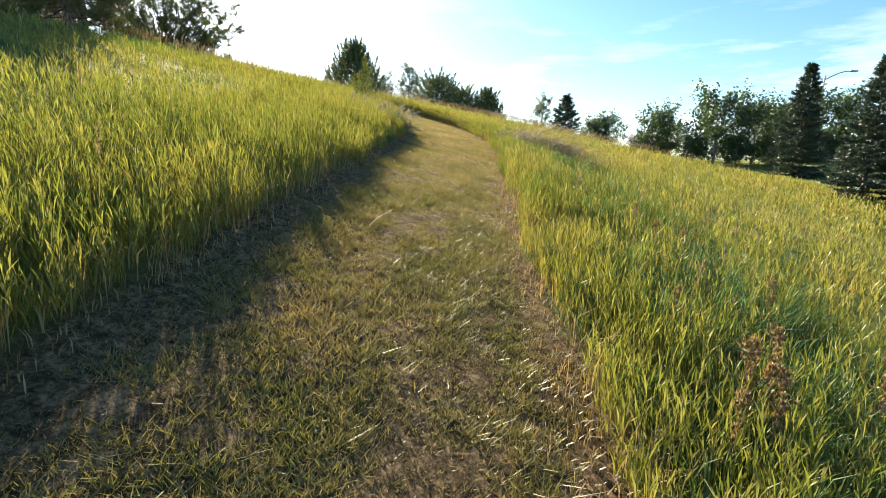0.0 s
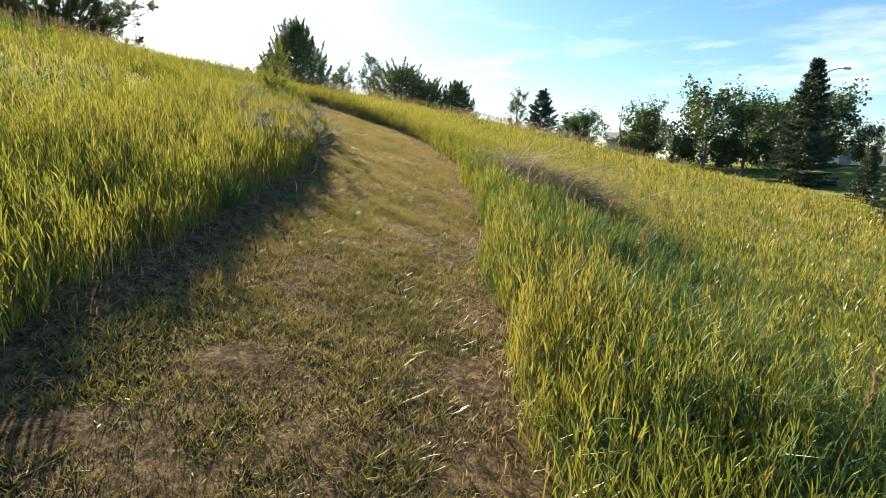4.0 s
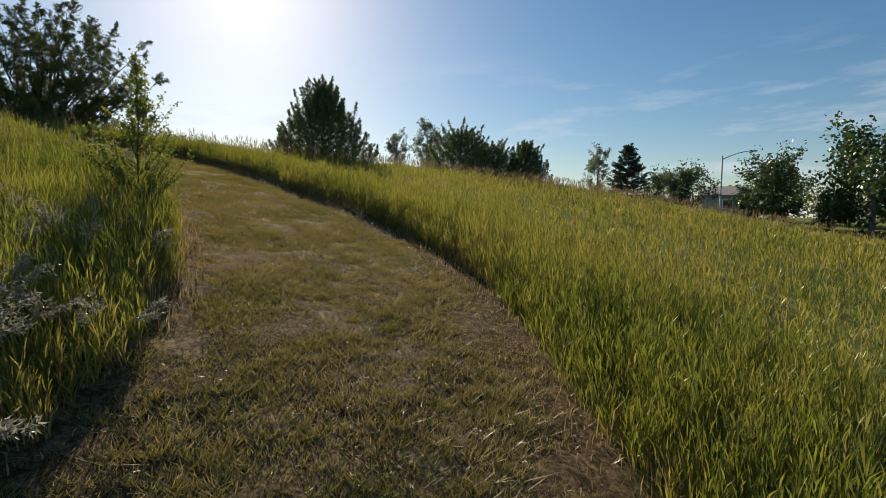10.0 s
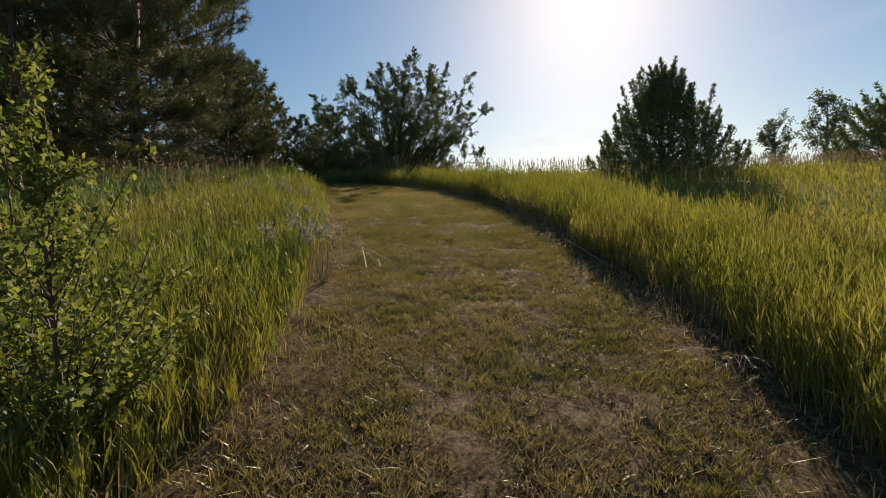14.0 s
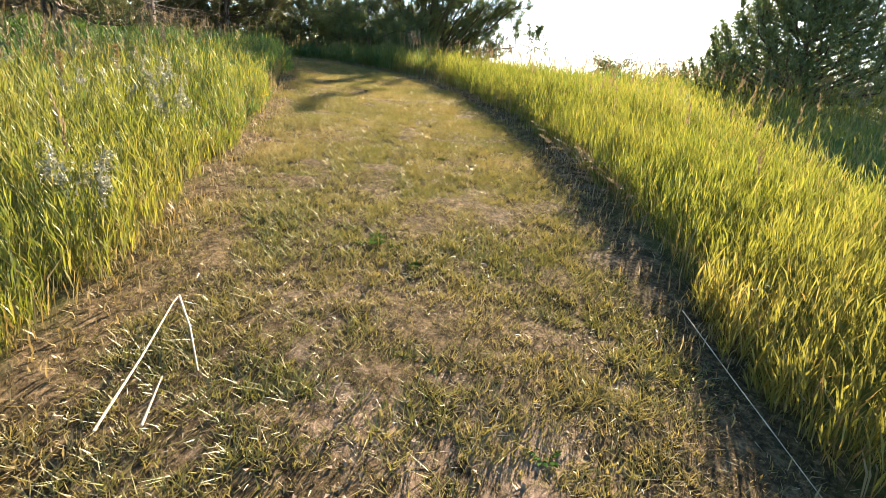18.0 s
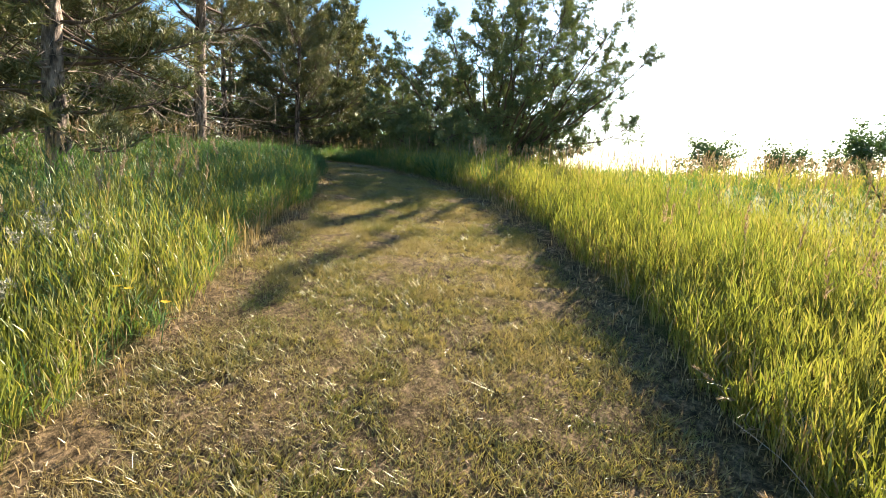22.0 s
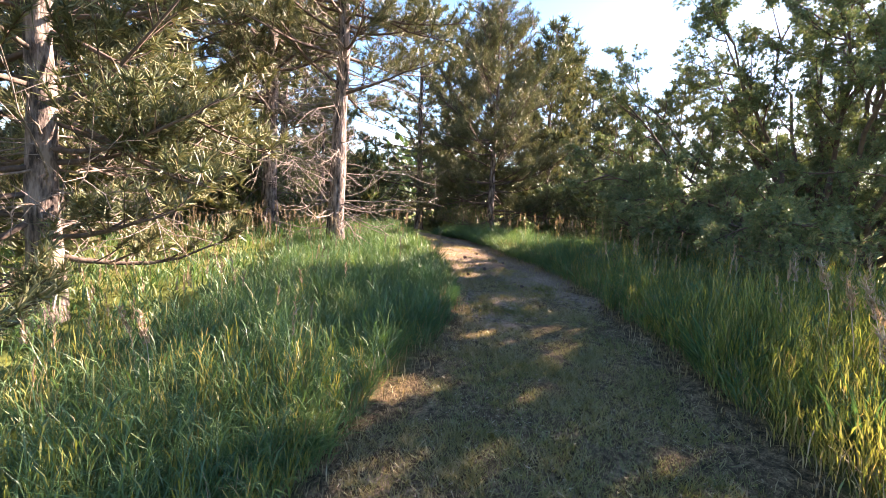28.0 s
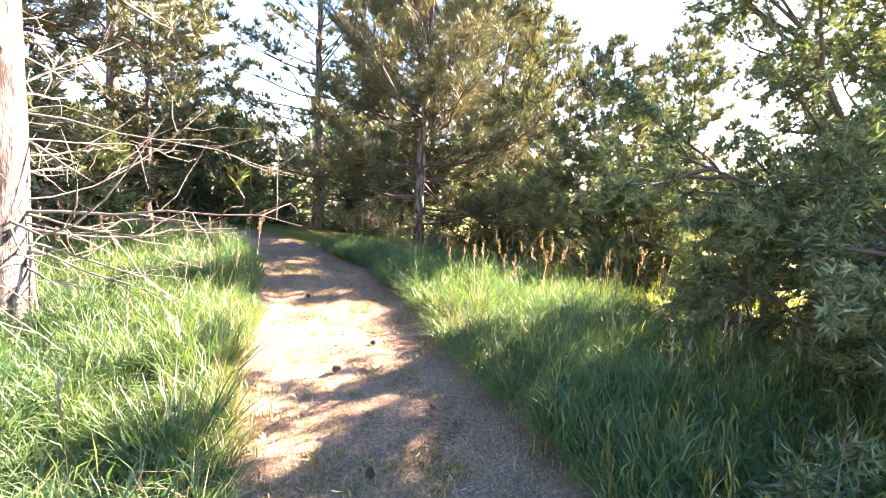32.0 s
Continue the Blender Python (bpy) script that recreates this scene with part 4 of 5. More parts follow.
for px, py, turn, sc, src in ((-13.6, 9.1, 250, .76, pine_a), (-22.6, 10.6, 60, 1.1, pine_m), (-19.4, 10.7, 10, .75, pine_e), (-24.5, 9.2, 200, 1.0, pine_m), (-27.5, 12.6, 300, .5, pine_m),
                              (-33, 18.2, 160, 1.2, pine_f), (-27.2, 4.4, 250, 1.0, pine_e), (-31.5, 9.6, 15, 1.1, pine_e),
                              (-23.2, -1.6, 70, .42, pine_e), (-33, 3, 200, 1.0, pine_e), (-25.6, 21.6, 220, .55, pine_f),
                              (-29, -4, 320, .5, pine_e), (-38, 8, 100, 1.1, pine_e), (-37.5, 22, 60, 1.3, pine_f), (-23.4, 6.0, 20, .62, pine_f),
                              (-30.6, 12.0, 20, .5, pine_m), (-34, -9, 20, .55, pine_e), (-42, 16, 230, 1.1, pine_e), (-28.4, 24.6, 20, .8, pine_f),
                              (-26.2, 10.2, 120, .5, pine_m), (-28.6, 8.4, 10, .6, pine_f), (-32, 22.5, 10, .9, pine_f)):
    plant_copy(src, px, py, turn, sc)

old_cedar = plant(vase_cedar("cedar_tree", 5.2, 4.25, 31, "old spreading red cedar whose low limbs overhang the path"), -20.3, 23.65)
crest_cedar = plant(spired_cedar("cedar_tree", 3.3, 2.55, 34, "dense pointed dark cedar with spiky leaders on the crest", .9, 130, 4200), -9.0, 26.2)
bush_1 = plant(spired_cedar("cedar_bush", 3.3, 3.1, 35, "broad dark juniper bush on the crest", .55, 80, 2200, .5, 1.5), -4.9, 42.0)
bush_2 = plant(spired_cedar("cedar_bush", 2.9, 1.9, 36, "dark pointed juniper bush on the crest", .75, 60, 1500, .35, 1.4), 0.0, 43.3)
plant_copy(bush_1, -2.6, 43.4, 120, .8)
thicket = plant(juniper("thicket_bush", 2.6, 1.9, 38, "dark undergrowth bush beneath the pines", 6, 5, 40, .1, .6, size=1.8, near=False, skirt=.9, group="undergrowth of the wood"), -24.6, 11.4)
for px, py, turn, sc in ((-27.6, 10.4, 40, 1.1), (-29.6, 13.6, 90, 1.2), (-31.5, 17.4, 140, 1.2), (-30.6, 20.8, 200, 1.1), (-26.2, 7.0, 250, 1.1), (-24.2, 4.2, 300, 1.0),
                         (-22.0, 1.2, 20, 1.0), (-17.0, -2.5, 20, 1.2), (-20.5, -5, 80, 1.3), (-24.5, -4.5, 80, 1.4), (-25.2, 22.6, 70, 1.1), (-28.0, 21.4, 110, 1.0), (-29.4, 6.2, 210, 1.3), (-27.0, 1.0, 260, 1.3),
                         (-22.6, 8.6, 15, .8), (-20.5, 5.4, 165, .8), (-26.4, 12.0, 215, .7)):
    plant_copy(thicket, px, py, turn, sc)
for px, py, turn, sc in ((-21.4, 6.9, 50, .9), (-23.6, 7.4, 95, 1.0), (-25.4, 8.6, 145, 1.0), (-27.2, 9.2, 195, 1.1), (-19.0, 7.2, 245, .8), (-29.0, 11.4, 295, 1.0), (-30.6, 13.0, 345, 1.1), (-18.2, 5.2, 35, .9)):
    plant_copy(thicket, px, py, turn, sc)

spruce_1 = plant(spruce("spruce_tree", 8.0, 2.1, 41, "tall blue-green spruce below the meadow"), 23.1, 31.3)
plant_copy(spruce_1, 16.2, 15.6, 100, .76, "blue-grey spruce at the foot of the slope")
plant_copy(spruce_1, 18.3, 13.2, 220, .78, "blue-grey spruce at the foot of the slope")
plant_copy(spruce_1, 21.6, 24.2, 20, .38, "small young spruce in the hollow")
plant(spruce("spruce_tree", 5.6, 2.5, 42, "broad dark spruce behind the crest"), 9.3, 51.6, 50)

leaf_1 = plant(broadleaf("broadleaf_tree", 7.4, 3.2, 51, "leafy green tree beside the road", M_LEAF, M_GREY, .27, 5500, .05), 21.1, 39.5)
for px, py, turn, sc in ((24.6, 39.8, 60, .85), (17.4, 43.2, 130, .75), (33.6, 44.0, 200, 1.0), (39, 29.5, 250, .95), (43, 31, 20, 1.05), (36.5, 27.5, 90, .8),
                         (28.5, 42, 170, .9), (29, 45, 10, .75), (20, 47, 40, .6), (14, 49, 80, .6), (15, 60, 80, .7), (62, 38, 10, 1.1), (52, 22, 10, 1.1)):
    plant_copy(leaf_1, px, py, turn, sc)
for px, py, turn, sc in ((-33.4, 52, 15, .8), (-28.5, 54.5, 75, .7), (-24, 56, 135, .85), (-20.5, 55, 195, .75)):
    plant_copy(leaf_1, px, py, turn, sc, "distant rounded tree beyond the crest")
birch = plant(broadleaf("birch_tree", 7.5, 2.0, 52, "slender airy tree with pale foliage behind the crest", M_SILVER, M_GREY, .16, 5000, .15, 1.0), -9.4, 52)
plant_copy(birch, 6.6, 51, 90, .75, "grey-leaved tree beside a spruce")
plant_copy(birch, 12.5, 50, 190, .55, "low grey-green shrub tree behind the crest")
plant_copy(birch, -12.0, 50, 200, .8)
for px, py, turn, sc in ((19.5, 40.5, 10, .4), (22.6, 38.6, 70, .42), (25.4, 38.2, 130, .4), (28.5, 39.5, 190, .45), (31.5, 41, 250, .45), (16.2, 44.5, 310, .4),
                         (35, 40, 20, .5), (37.5, 31, 80, .55), (41, 33.5, 140, .6), (34.5, 25.5, 200, .45)):
    plant_copy(leaf_1, px, py, turn, sc, "low dark hedge shrub beside the road")


def far_woods():
    """A belt of trees along the skyline."""
    rng = np.random.default_rng(71)
    a = np.radians(np.concatenate([rng.uniform(-150, 20, 18000), rng.uniform(66, 200, 22000)]))
    lump = 5.5 + 2.5 * np.sin(a * 9) + 1.6 * np.sin(a * 23 + 1) + 1.2 * np.sin(a * 51 + 2)
    d = np.where(a > .6, rng.uniform(48, 75, len(a)), rng.uniform(105, 150, len(a)))
    x, y = -4 + d * np.sin(-a), 18 + d * np.cos(a)
    z = land(x, y) + np.clip(lump, 1.5, 12) * rng.random(len(a)) ** .7
    V, T = leaves(np.stack([x, y, z], 1), .85, rng)
    tagged(new("far_woods", tri_mesh("far_woods", V, T, M_LEAF)), "distant belt of dark green trees", "woods", "", "stuff")


far_woods()


# ---- small plants and loose things ----
def blade_strip(pts, width, store):
    """A bent flat leaf along pts."""
    pts = np.asarray(pts, float)
    d = np.gradient(pts, axis=0)
    s = unit(np.cross(d, [0.3, 0.2, 1.])) * (np.asarray(width)[:, None] / 2)
    k = len(pts)
    v = np.stack([pts - s, pts + s], 1).reshape(-1, 3)
    i = np.arange(k - 1)[:, None] * 2
    store[0].append(v)
    store[1].append((i + np.array([0, 1, 3, 0, 3, 2])).reshape(-1, 3) + store[2])
    store[2] += 2 * k


M_SAPLING = leafy("sapling_leaf", [(0, (.14, .19, .05)), (.6, (.27, .33, .09)), (1, (.42, .42, .16))], None, .5, .5, .5, (1, 1, .5), .02, .6)


def young_tree(seed):
    """A slender sapling: thin leader, short rising twigs, small leaves."""
    rng = np.random.default_rng(seed)
    root = tagged(new("sapling"), "slender small-leaved sapling in the meadow grass", "tree")
    st = [[], [], 0]
    stem = bent([0, 0, -.1], [0, 0, 1.], 1.78, 10, 0, .05, rng)
    tube(stem, np.linspace(.014, .003, 10), 6, st)
    part("trunk", tube_mesh("trunk", st, M_TWIG), root)
    P = []
    for k in range(90):
        f = .14 + .84 * rng.random() ** 1.7
        p, _d = along_line(stem, np.array([f]))
        a = rng.random() * 6.283
        el = .5 + .6 * rng.random()
        b = bent(p[0], [math.cos(a) * math.cos(el), math.sin(a) * math.cos(el), math.sin(el)], (.5 * (1 - smooth(.4, .72, f)) + .2) * (.5 + .7 * rng.random()), 5, .3, .12, rng)
        lim = [[], [], 0]
        tube(b, np.linspace(.005, .002, 5), 4, lim)
        part("twig", tube_mesh("twig", lim, M_TWIG), root)
        g, _d = along_line(b, .15 + .85 * rng.random(int(150 - 135 * f)))
        P.append(g + .018 * rng.standard_normal(g.shape))
    V, T = leaves(np.concatenate(P), .03, rng)
    part("crown", tri_mesh("crown", V, T, M_SAPLING), root)
    return root


sapling = plant(young_tree(53), -4.5, 11.3)


def sage_plant(seed):
    """A pale downy weed: a few spreading stems with clusters of small grey-green leaves."""
    rng = np.random.default_rng(seed)
    root = tagged(new("sage_plant"), "pale grey-green downy weed among the grass", "plant", "pale weeds")
    P = []
    for k in range(7):
        a = k * .9 + rng.random() * .5
        stem = bent([0, 0, -.03], unit(np.array([.32 * math.cos(a), .32 * math.sin(a), 1.])), .5 + .14 * rng.random(), 6, .1, .07, rng)
        st = [[], [], 0]
        tube(stem, np.linspace(.0035, .0015, 6), 4, st)
        part("stem", tube_mesh("stem", st, M_WEED), root)
        g, _d = along_line(stem, .78 + .22 * rng.random(34))
        P.append(g + .02 * rng.standard_normal(g.shape))
    g = np.concatenate(P)
    part("foliage", soup("foliage", needles(g, np.tile([0, 0, 1.], (len(g), 1)), 3, .034, 1.2, .011, rng), M_WEED), root)
    return root


sage = plant(sage_plant(81), -11.3, 14.5, 0, 1.0)
for px, py, turn, sc in ((-12.0, 14.2, 80, .9), (-12.2, 13.6, 200, 1.0), (-10.8, 14.0, 320, .95), (-13.4, 14.2, 120, .9), (-6.15, 13.15, 220, 1.1), (-6.5, 13.0, 10, 1.1),
                         (-7.6, 13.6, 100, 1.0), (-9.2, 14.2, 270, 1.0), (-2.3, 6.4, 310, .7), (-2.1, 5.8, 15, .7), (-11.6, 12.8, 115, 1.0), (-9.9, 13.7, 185, 1.0), (-10.2, 14.3, 235, 1.0)):
    plant_copy(sage, px, py, turn, sc)


def feather_weed(seed, label):
    """A weed whose stems arch over and end in flat lacy plumes."""
    rng = np.random.default_rng(seed)
    root = tagged(new("feather_weed"), label, "plant", "feathery weeds beside the path")
    for k in range(7):
        a = k * .9 + rng.random() * .4
        st = [[], [], 0]
        stem = bent([.03 * math.cos(a), .03 * math.sin(a), -.03], unit(np.array([.35 * math.cos(a) + .15, .35 * math.sin(a) - .1, 1.])), .46 + .14 * rng.random(), 9, -.95, .05, rng)
        tube(stem, np.linspace(.0035, .0012, 9), 4, st)
        part("stem", tube_mesh("stem", st, M_WEED), root)
        g, gd = along_line(stem, .74 + .26 * rng.random(16))
        P, D = [], []
        for q, d in zip(g, gd):
            side = unit(np.cross(d, [0, 0, 1.])) * rng.choice([-1, 1])
            twig = bent(q, unit(d + side * (.7 + .5 * rng.random()) + .2 * rng.standard_normal(3)), .04 + .06 * rng.random(), 3, -.2, .1, rng)
            t, td = along_line(twig, rng.random(7))
            P.append(t)
            D.append(td)
        P, D = np.concatenate(P), np.concatenate(D)
        part("plume", soup("plume", needles(P + .005 * rng.standard_normal(P.shape), D, 3, .02, .8, .0065, rng), M_PLUME), root)
    return root


M_PLUME = leafy("weed_plume", [(0, (.24, .23, .17)), (.5, (.42, .4, .33)), (1, (.62, .59, .53))], None, 0.5, 0.5, 0.35, (1, 1, .9))
feather = plant(feather_weed(82, "pale feathery weed arching over the path edge"), -2.5, 5.5)
feather_b = plant(feather_weed(89, "tall pale weed with lacy plumes in the meadow"), -2.7, 6.7)
r_weed = np.random.default_rng(90)
for wx, wy, count, wide in ((-2.6, 5.5, 3, .2), (-2.1, 6.2, 3, .12), (-2.7, 6.8, 2, .15), (-3.4, 8.3, 3, .25), (-3.0, 7.8, 3, .2), (-2.9, 9.1, 2, .2), (-2.2, 7.1, 3, .12),
                            (-3.1, 6.3, 2, .2), (-4.2, 8.5, 3, .4), (-3.7, 9.9, 2, .3), (-4.6, 9.9, 2, .3), (-2.4, 8.3, 2, .08)):
    for k in range(count):
        px, py = wx + wide * r_weed.normal(), wy + wide * r_weed.normal()
        if float(track(px, py)[0]) > .04:
            plant_copy(feather if k % 2 else feather_b, px, py, 360 * r_weed.random(), .85 + .35 * r_weed.random())


def dead_brush():
    """A heap of grey dead stems combed downhill over the grass."""
    rng = np.random.default_rng(83)
    st = [[], [], 0]
    for k in range(1300):
        u = rng.random()
        x0, y0 = .6 + 1.5 * u + .25 * rng.normal(), 7.7 - 1.7 * u + .28 * rng.normal()
        z0 = land1(x0, y0) + .22 + .32 * rng.random()
        a = -.55 + .75 * rng.normal()
        pts = bent([x0, y0, z0], [math.cos(a), math.sin(a), .3 + .25 * rng.normal()], .45 + 1.0 * rng.random() ** 2, 7, -.95, .17, rng)
        pts[:, 2] = np.maximum(pts[:, 2], land(pts[:, 0], pts[:, 1]) + .02)
        blade_strip(pts, np.linspace(.011, .004, 7), st)
    ob = tagged(new("dead_brush", tri_mesh("dead_brush", np.concatenate(st[0]), np.concatenate(st[1]), M_GREYSTEM)), "heap of grey dead stems matted over the grass", "brush")
    return ob


M_GREYSTEM = leafy("grey_stem", [(0, (.16, .13, .1)), (.5, (.44, .39, .33)), (1, (.72, .66, .57))], None, .3, .5, .3, (1, .95, .85))
dead_brush()


def green_tuft(seed, label):
    rng = np.random.default_rng(seed)
    root = tagged(new("grass_tuft"), label, "grass", "tufts beside the path")
    st = [[], [], 0]
    for k in range(110):
        a, r = rng.random() * 6.283, .16 * math.sqrt(rng.random())
        p = [math.cos(a) * r, math.sin(a) * r, -.02]
        d = unit(np.array([math.cos(a) * .35, math.sin(a) * .35, 1.]) + .15 * rng.standard_normal(3))
        blade_strip(bent(p, d, .35 + .25 * rng.random(), 5, -.5, .06, rng), np.array([.008, .012, .011, .008, .001]), st)
    part("foliage", tri_mesh("foliage", np.concatenate(st[0]), np.concatenate(st[1]), M_LUSH), root)
    return root


tuft = plant(green_tuft(84, "thick dark green grass tuft beside the path"), .75, 5.6)
for px, py, turn, sc in ((1.1, 5.2, 40, 1.0), (1.5, 5.0, 90, 1.1), (1.3, 5.6, 140, .9), (1.9, 4.7, 190, 1.0), (.9, 6.2, 240, .9), (2.2, 5.2, 290, 1.0), (1.0, 4.5, 20, .9),
                         (-13.9, 19.7, 60, 1.1), (-14.6, 19.8, 110, 1.0), (-15.6, 19.6, 160, 1.1), (-16.4, 19.6, 210, 1.0), (-19.0, 19.2, 250, .9), (-20.0, 19.0, 300, .8),
                         (-18.6, 16.9, 30, .9), (-19.4, 16.9, 80, .9), (-20.2, 16.7, 130, .9), (-1.95, 3.3, 70, .6), (.9, 4.0, 70, .8)):
    plant_copy(tuft, px, py, turn, sc)


def dock_plant(seed):
    """A dry red-brown seed stalk."""
    rng = np.random.default_rng(seed)
    root = tagged(new("dock_plant"), "dry rust-brown seed stalk standing in the grass", "plant", "dry seed stalks")
    st = [[], [], 0]
    stem = bent([0, 0, -.03], [0, 0, 1.], .68, 6, 0, .05, rng)
    tube(stem, np.linspace(.005, .002, 6), 5, st)
    part("stem", tube_mesh("stem", st, M_DRY), root)
    g, gd = along_line(stem, .45 + .55 * rng.random(80))
    part("seed_spike", soup("seed_spike", needles(g + .016 * rng.standard_normal(g.shape), gd, 5, .04, .5, .012, rng), M_DOCK), root)
    return root


dock = plant(dock_plant(85), 1.25, -3.5)
for px, py, turn, sc in ((1.35, -3.62, 60, .9), (1.42, -3.5, 170, .85), (1.12, -3.75, 310, .8), (1.62, -3.1, 15, .9), (2.15, -3.2, 40, 1.0), (1.6, -.6, 90, 1.0), (1.75, -.9, 140, .9), (2.1, -.75, 190, .8), (1.95, 4.0, 240, .9), (1.3, -2.6, 290, .8), (2.3, -1.9, 30, .8),
                         (-11.0, 13.4, 80, .9), (-11.6, 13.9, 130, .9), (-12.4, 13.2, 180, .9)):
    plant_copy(dock, px, py, turn, sc)


def brome_stalk(seed):
    """A nodding stalk with a large feathery head."""
    rng = np.random.default_rng(seed)
    root = tagged(new("brome_stalk"), "nodding tan brome stalk with a feathery head", "plant", "brome stalks")
    st = [[], [], 0]
    stem = bent([0, 0, -.03], [.1, 0, 1.], .95, 9, -.75, .05, rng)
    tube(stem, np.linspace(.004, .002, 9), 5, st)
    part("stem", tube_mesh("stem", st, M_DRY), root)
    g, gd = along_line(stem, .74 + .26 * rng.random(46))
    part("seed_head", soup("seed_head", needles(g + .014 * rng.standard_normal(g.shape), gd, 4, .05, .4, .009, rng), M_SEED), root)
    return root


brome = plant(brome_stalk(86), -14.1, 19.5, 200)
for px, py, turn, sc in ((-14.3, 19.75, 240, 1.0), (-14.6, 19.9, 160, 1.05), (-14.9, 20.1, 220, 1.0), (-15.2, 20.2, 280, .95), (-13.6, 19.6, 180, .7), (-15.6, 20.3, 200, 1.0), (-16.2, 20.4, 150, .9),
                         (-12.6, 14.9, 20, .8), (-12.9, 15.1, 60, .8), (-13.2, 15.0, 100, .85), (-13.1, 14.5, 140, .8), (-12.3, 14.5, 200, .8), (-14.9, 15.5, 250, .8), (-15.2, 15.2, 300, .75),
                         (-24.3, 15.7, 30, .75), (-24.0, 15.9, 80, .8), (-24.6, 15.5, 130, .7), (-23.6, 16.0, 180, .7)):
    plant_copy(brome, px, py, turn, sc)


def dry_tuft(seed, label):
    """Withered pale stems that lean out of the grass over the path, some with thin heads."""
    rng = np.random.default_rng(seed)
    root = tagged(new("dry_tuft"), label, "grass", "withered tufts beside the path")
    for k in range(26):
        a = rng.normal() * .9
        st = [[], [], 0]
        stem = bent([.1 * rng.normal(), .1 * rng.normal(), -.02], unit(np.array([.7 * math.cos(a), .7 * math.sin(a), 1.])), .3 + .3 * rng.random(), 7, -1.0 - .5 * rng.random(), .06, rng)
        blade_strip(stem, np.linspace(.005, .002, 7), st)
        part("stalk", tri_mesh("stalk", np.concatenate(st[0]), np.concatenate(st[1]), M_GREYSTEM), root)
        if k % 3 == 0:
            g, gd = along_line(stem, .72 + .28 * rng.random(22))
            part("seed_head", soup("seed_head", needles(g + .006 * rng.standard_normal(g.shape), gd, 3, .03, .4, .006, rng), M_SEED), root)
    return root


withered = plant(dry_tuft(92, "withered pale grass tuft leaning over the path edge"), -7.55, 17.62, 215)
for px, py, turn, sc in ((-7.2, 17.6, 240, 1.0), (-6.85, 17.5, 200, 1.1), (-6.5, 17.25, 220, .9), (-8.3, 18.1, 215, .8), (.42, 5.5, 180, .8), (.5, 5.2, 150, .9), (.36, 5.95, 200, .7),
                         (.95, -3.6, 170, .9), (1.2, -3.4, 120, .9), (1.45, -3.7, 200, 1.0), (.72, -3.0, 190, .7), (-4.4, 11.3, 300, .9), (-3.2, 14.3, 230, .8), (.78, 4.4, 160, .8)):
    plant_copy(withered, px, py, turn, sc)


def yellow_flower(seed):
    rng = np.random.default_rng(seed)
    root = tagged(new("yellow_flower"), "small yellow wildflower at the grass edge", "flower", "yellow flowers")
    st = [[], [], 0]
    stem = bent([0, 0, -.02], [0, 0, 1.], .3, 5, 0, .06, rng)
    tube(stem, np.linspace(.003, .002, 5), 5, st)
    part("stem", tube_mesh("stem", st, M_LUSH), root)
    for k in range(6):
        a = k * 1.047
        c = stem[-1]
        d = np.array([math.cos(a), math.sin(a), .25])
        q = np.array([-math.sin(a), math.cos(a), 0]) * .009
        part("petal", tri_mesh("petal", np.array([c, c + d * .017 - q, c + d * .017 + q, c + d * .03]), [[0, 1, 2], [1, 3, 2]], M_YELLOW), root)
    return root


flower = plant(yellow_flower(87), -10.35, 15.05, sink=0)
for px, py, turn, sc in ((-10.45, 14.95, 40, 1.1), (-10.25, 15.2, 90, .9), (-10.15, 15.22, 140, 1.0), (-10.55, 14.95, 20, 1.2), (-12.3, 15.8, 70, 1.0)):
    plant_copy(flower, px, py, turn, sc)


M_HERB = leafy("herb_leaf", [(0, (.04, .09, .025)), (.6, (.07, .15, .035)), (1, (.12, .2, .05))], None, .5, .5, .3, (1, 1, .6), 0.0)


def ground_herb(seed):
    """A flat green rosette growing in the mown grass."""
    rng = np.random.default_rng(seed)
    root = tagged(new("ground_herb"), "low green rosette weed in the mown path", "plant", "herbs in the path")
    for k in range(24):
        a = k * 2.4 + rng.random() * .3
        L = .022 + .03 * rng.random()
        st = [[], [], 0]
        q = np.array([math.cos(a), math.sin(a), 0]) * .03 * rng.random()
        blade_strip(bent(q, unit(np.array([math.cos(a), math.sin(a), .5 + .6 * rng.random()])), L, 5, -.5, .05, rng), np.array([.004, .012, .015, .011, .002]), st)
        part("leaf", tri_mesh("leaf", np.concatenate(st[0]), np.concatenate(st[1]), M_HERB), root)
    return root


herb = plant(ground_herb(88), -7.0, 15.05, sink=.02)
for px, py, turn, sc in ((-7.1, 15.12, 40, 1.2), (-6.95, 15.15, 90, 1.0), (-6.7, 15.15, 140, 1.0), (-7.08, 14.98, 190, 1.1), (-4.6, 13.7, 240, 1.0), (-4.9, 14.1, 20, .9), (-3.2, 12.9, 70, 1.0),
                         (-8.3, 16.4, 120, .9), (-9.9, 16.1, 170, 1.0), (-5.4, 14.9, 220, 1.0)):
    plant_copy(herb, px, py, turn, sc)


def lying_stem(name, pts, r, label):
    st = [[], [], 0]
    root = tagged(new(name), label, "stick")
    for k, line in enumerate(pts):
        st = [[], [], 0]
        line = np.array([(x, y, land1(x, y) + z) for x, y, z in line])
        tube(line, np.linspace(r, r * .5, len(line)), 6, st)
        part("twig", tube_mesh("twig", st, M_DRY), root)
    return root


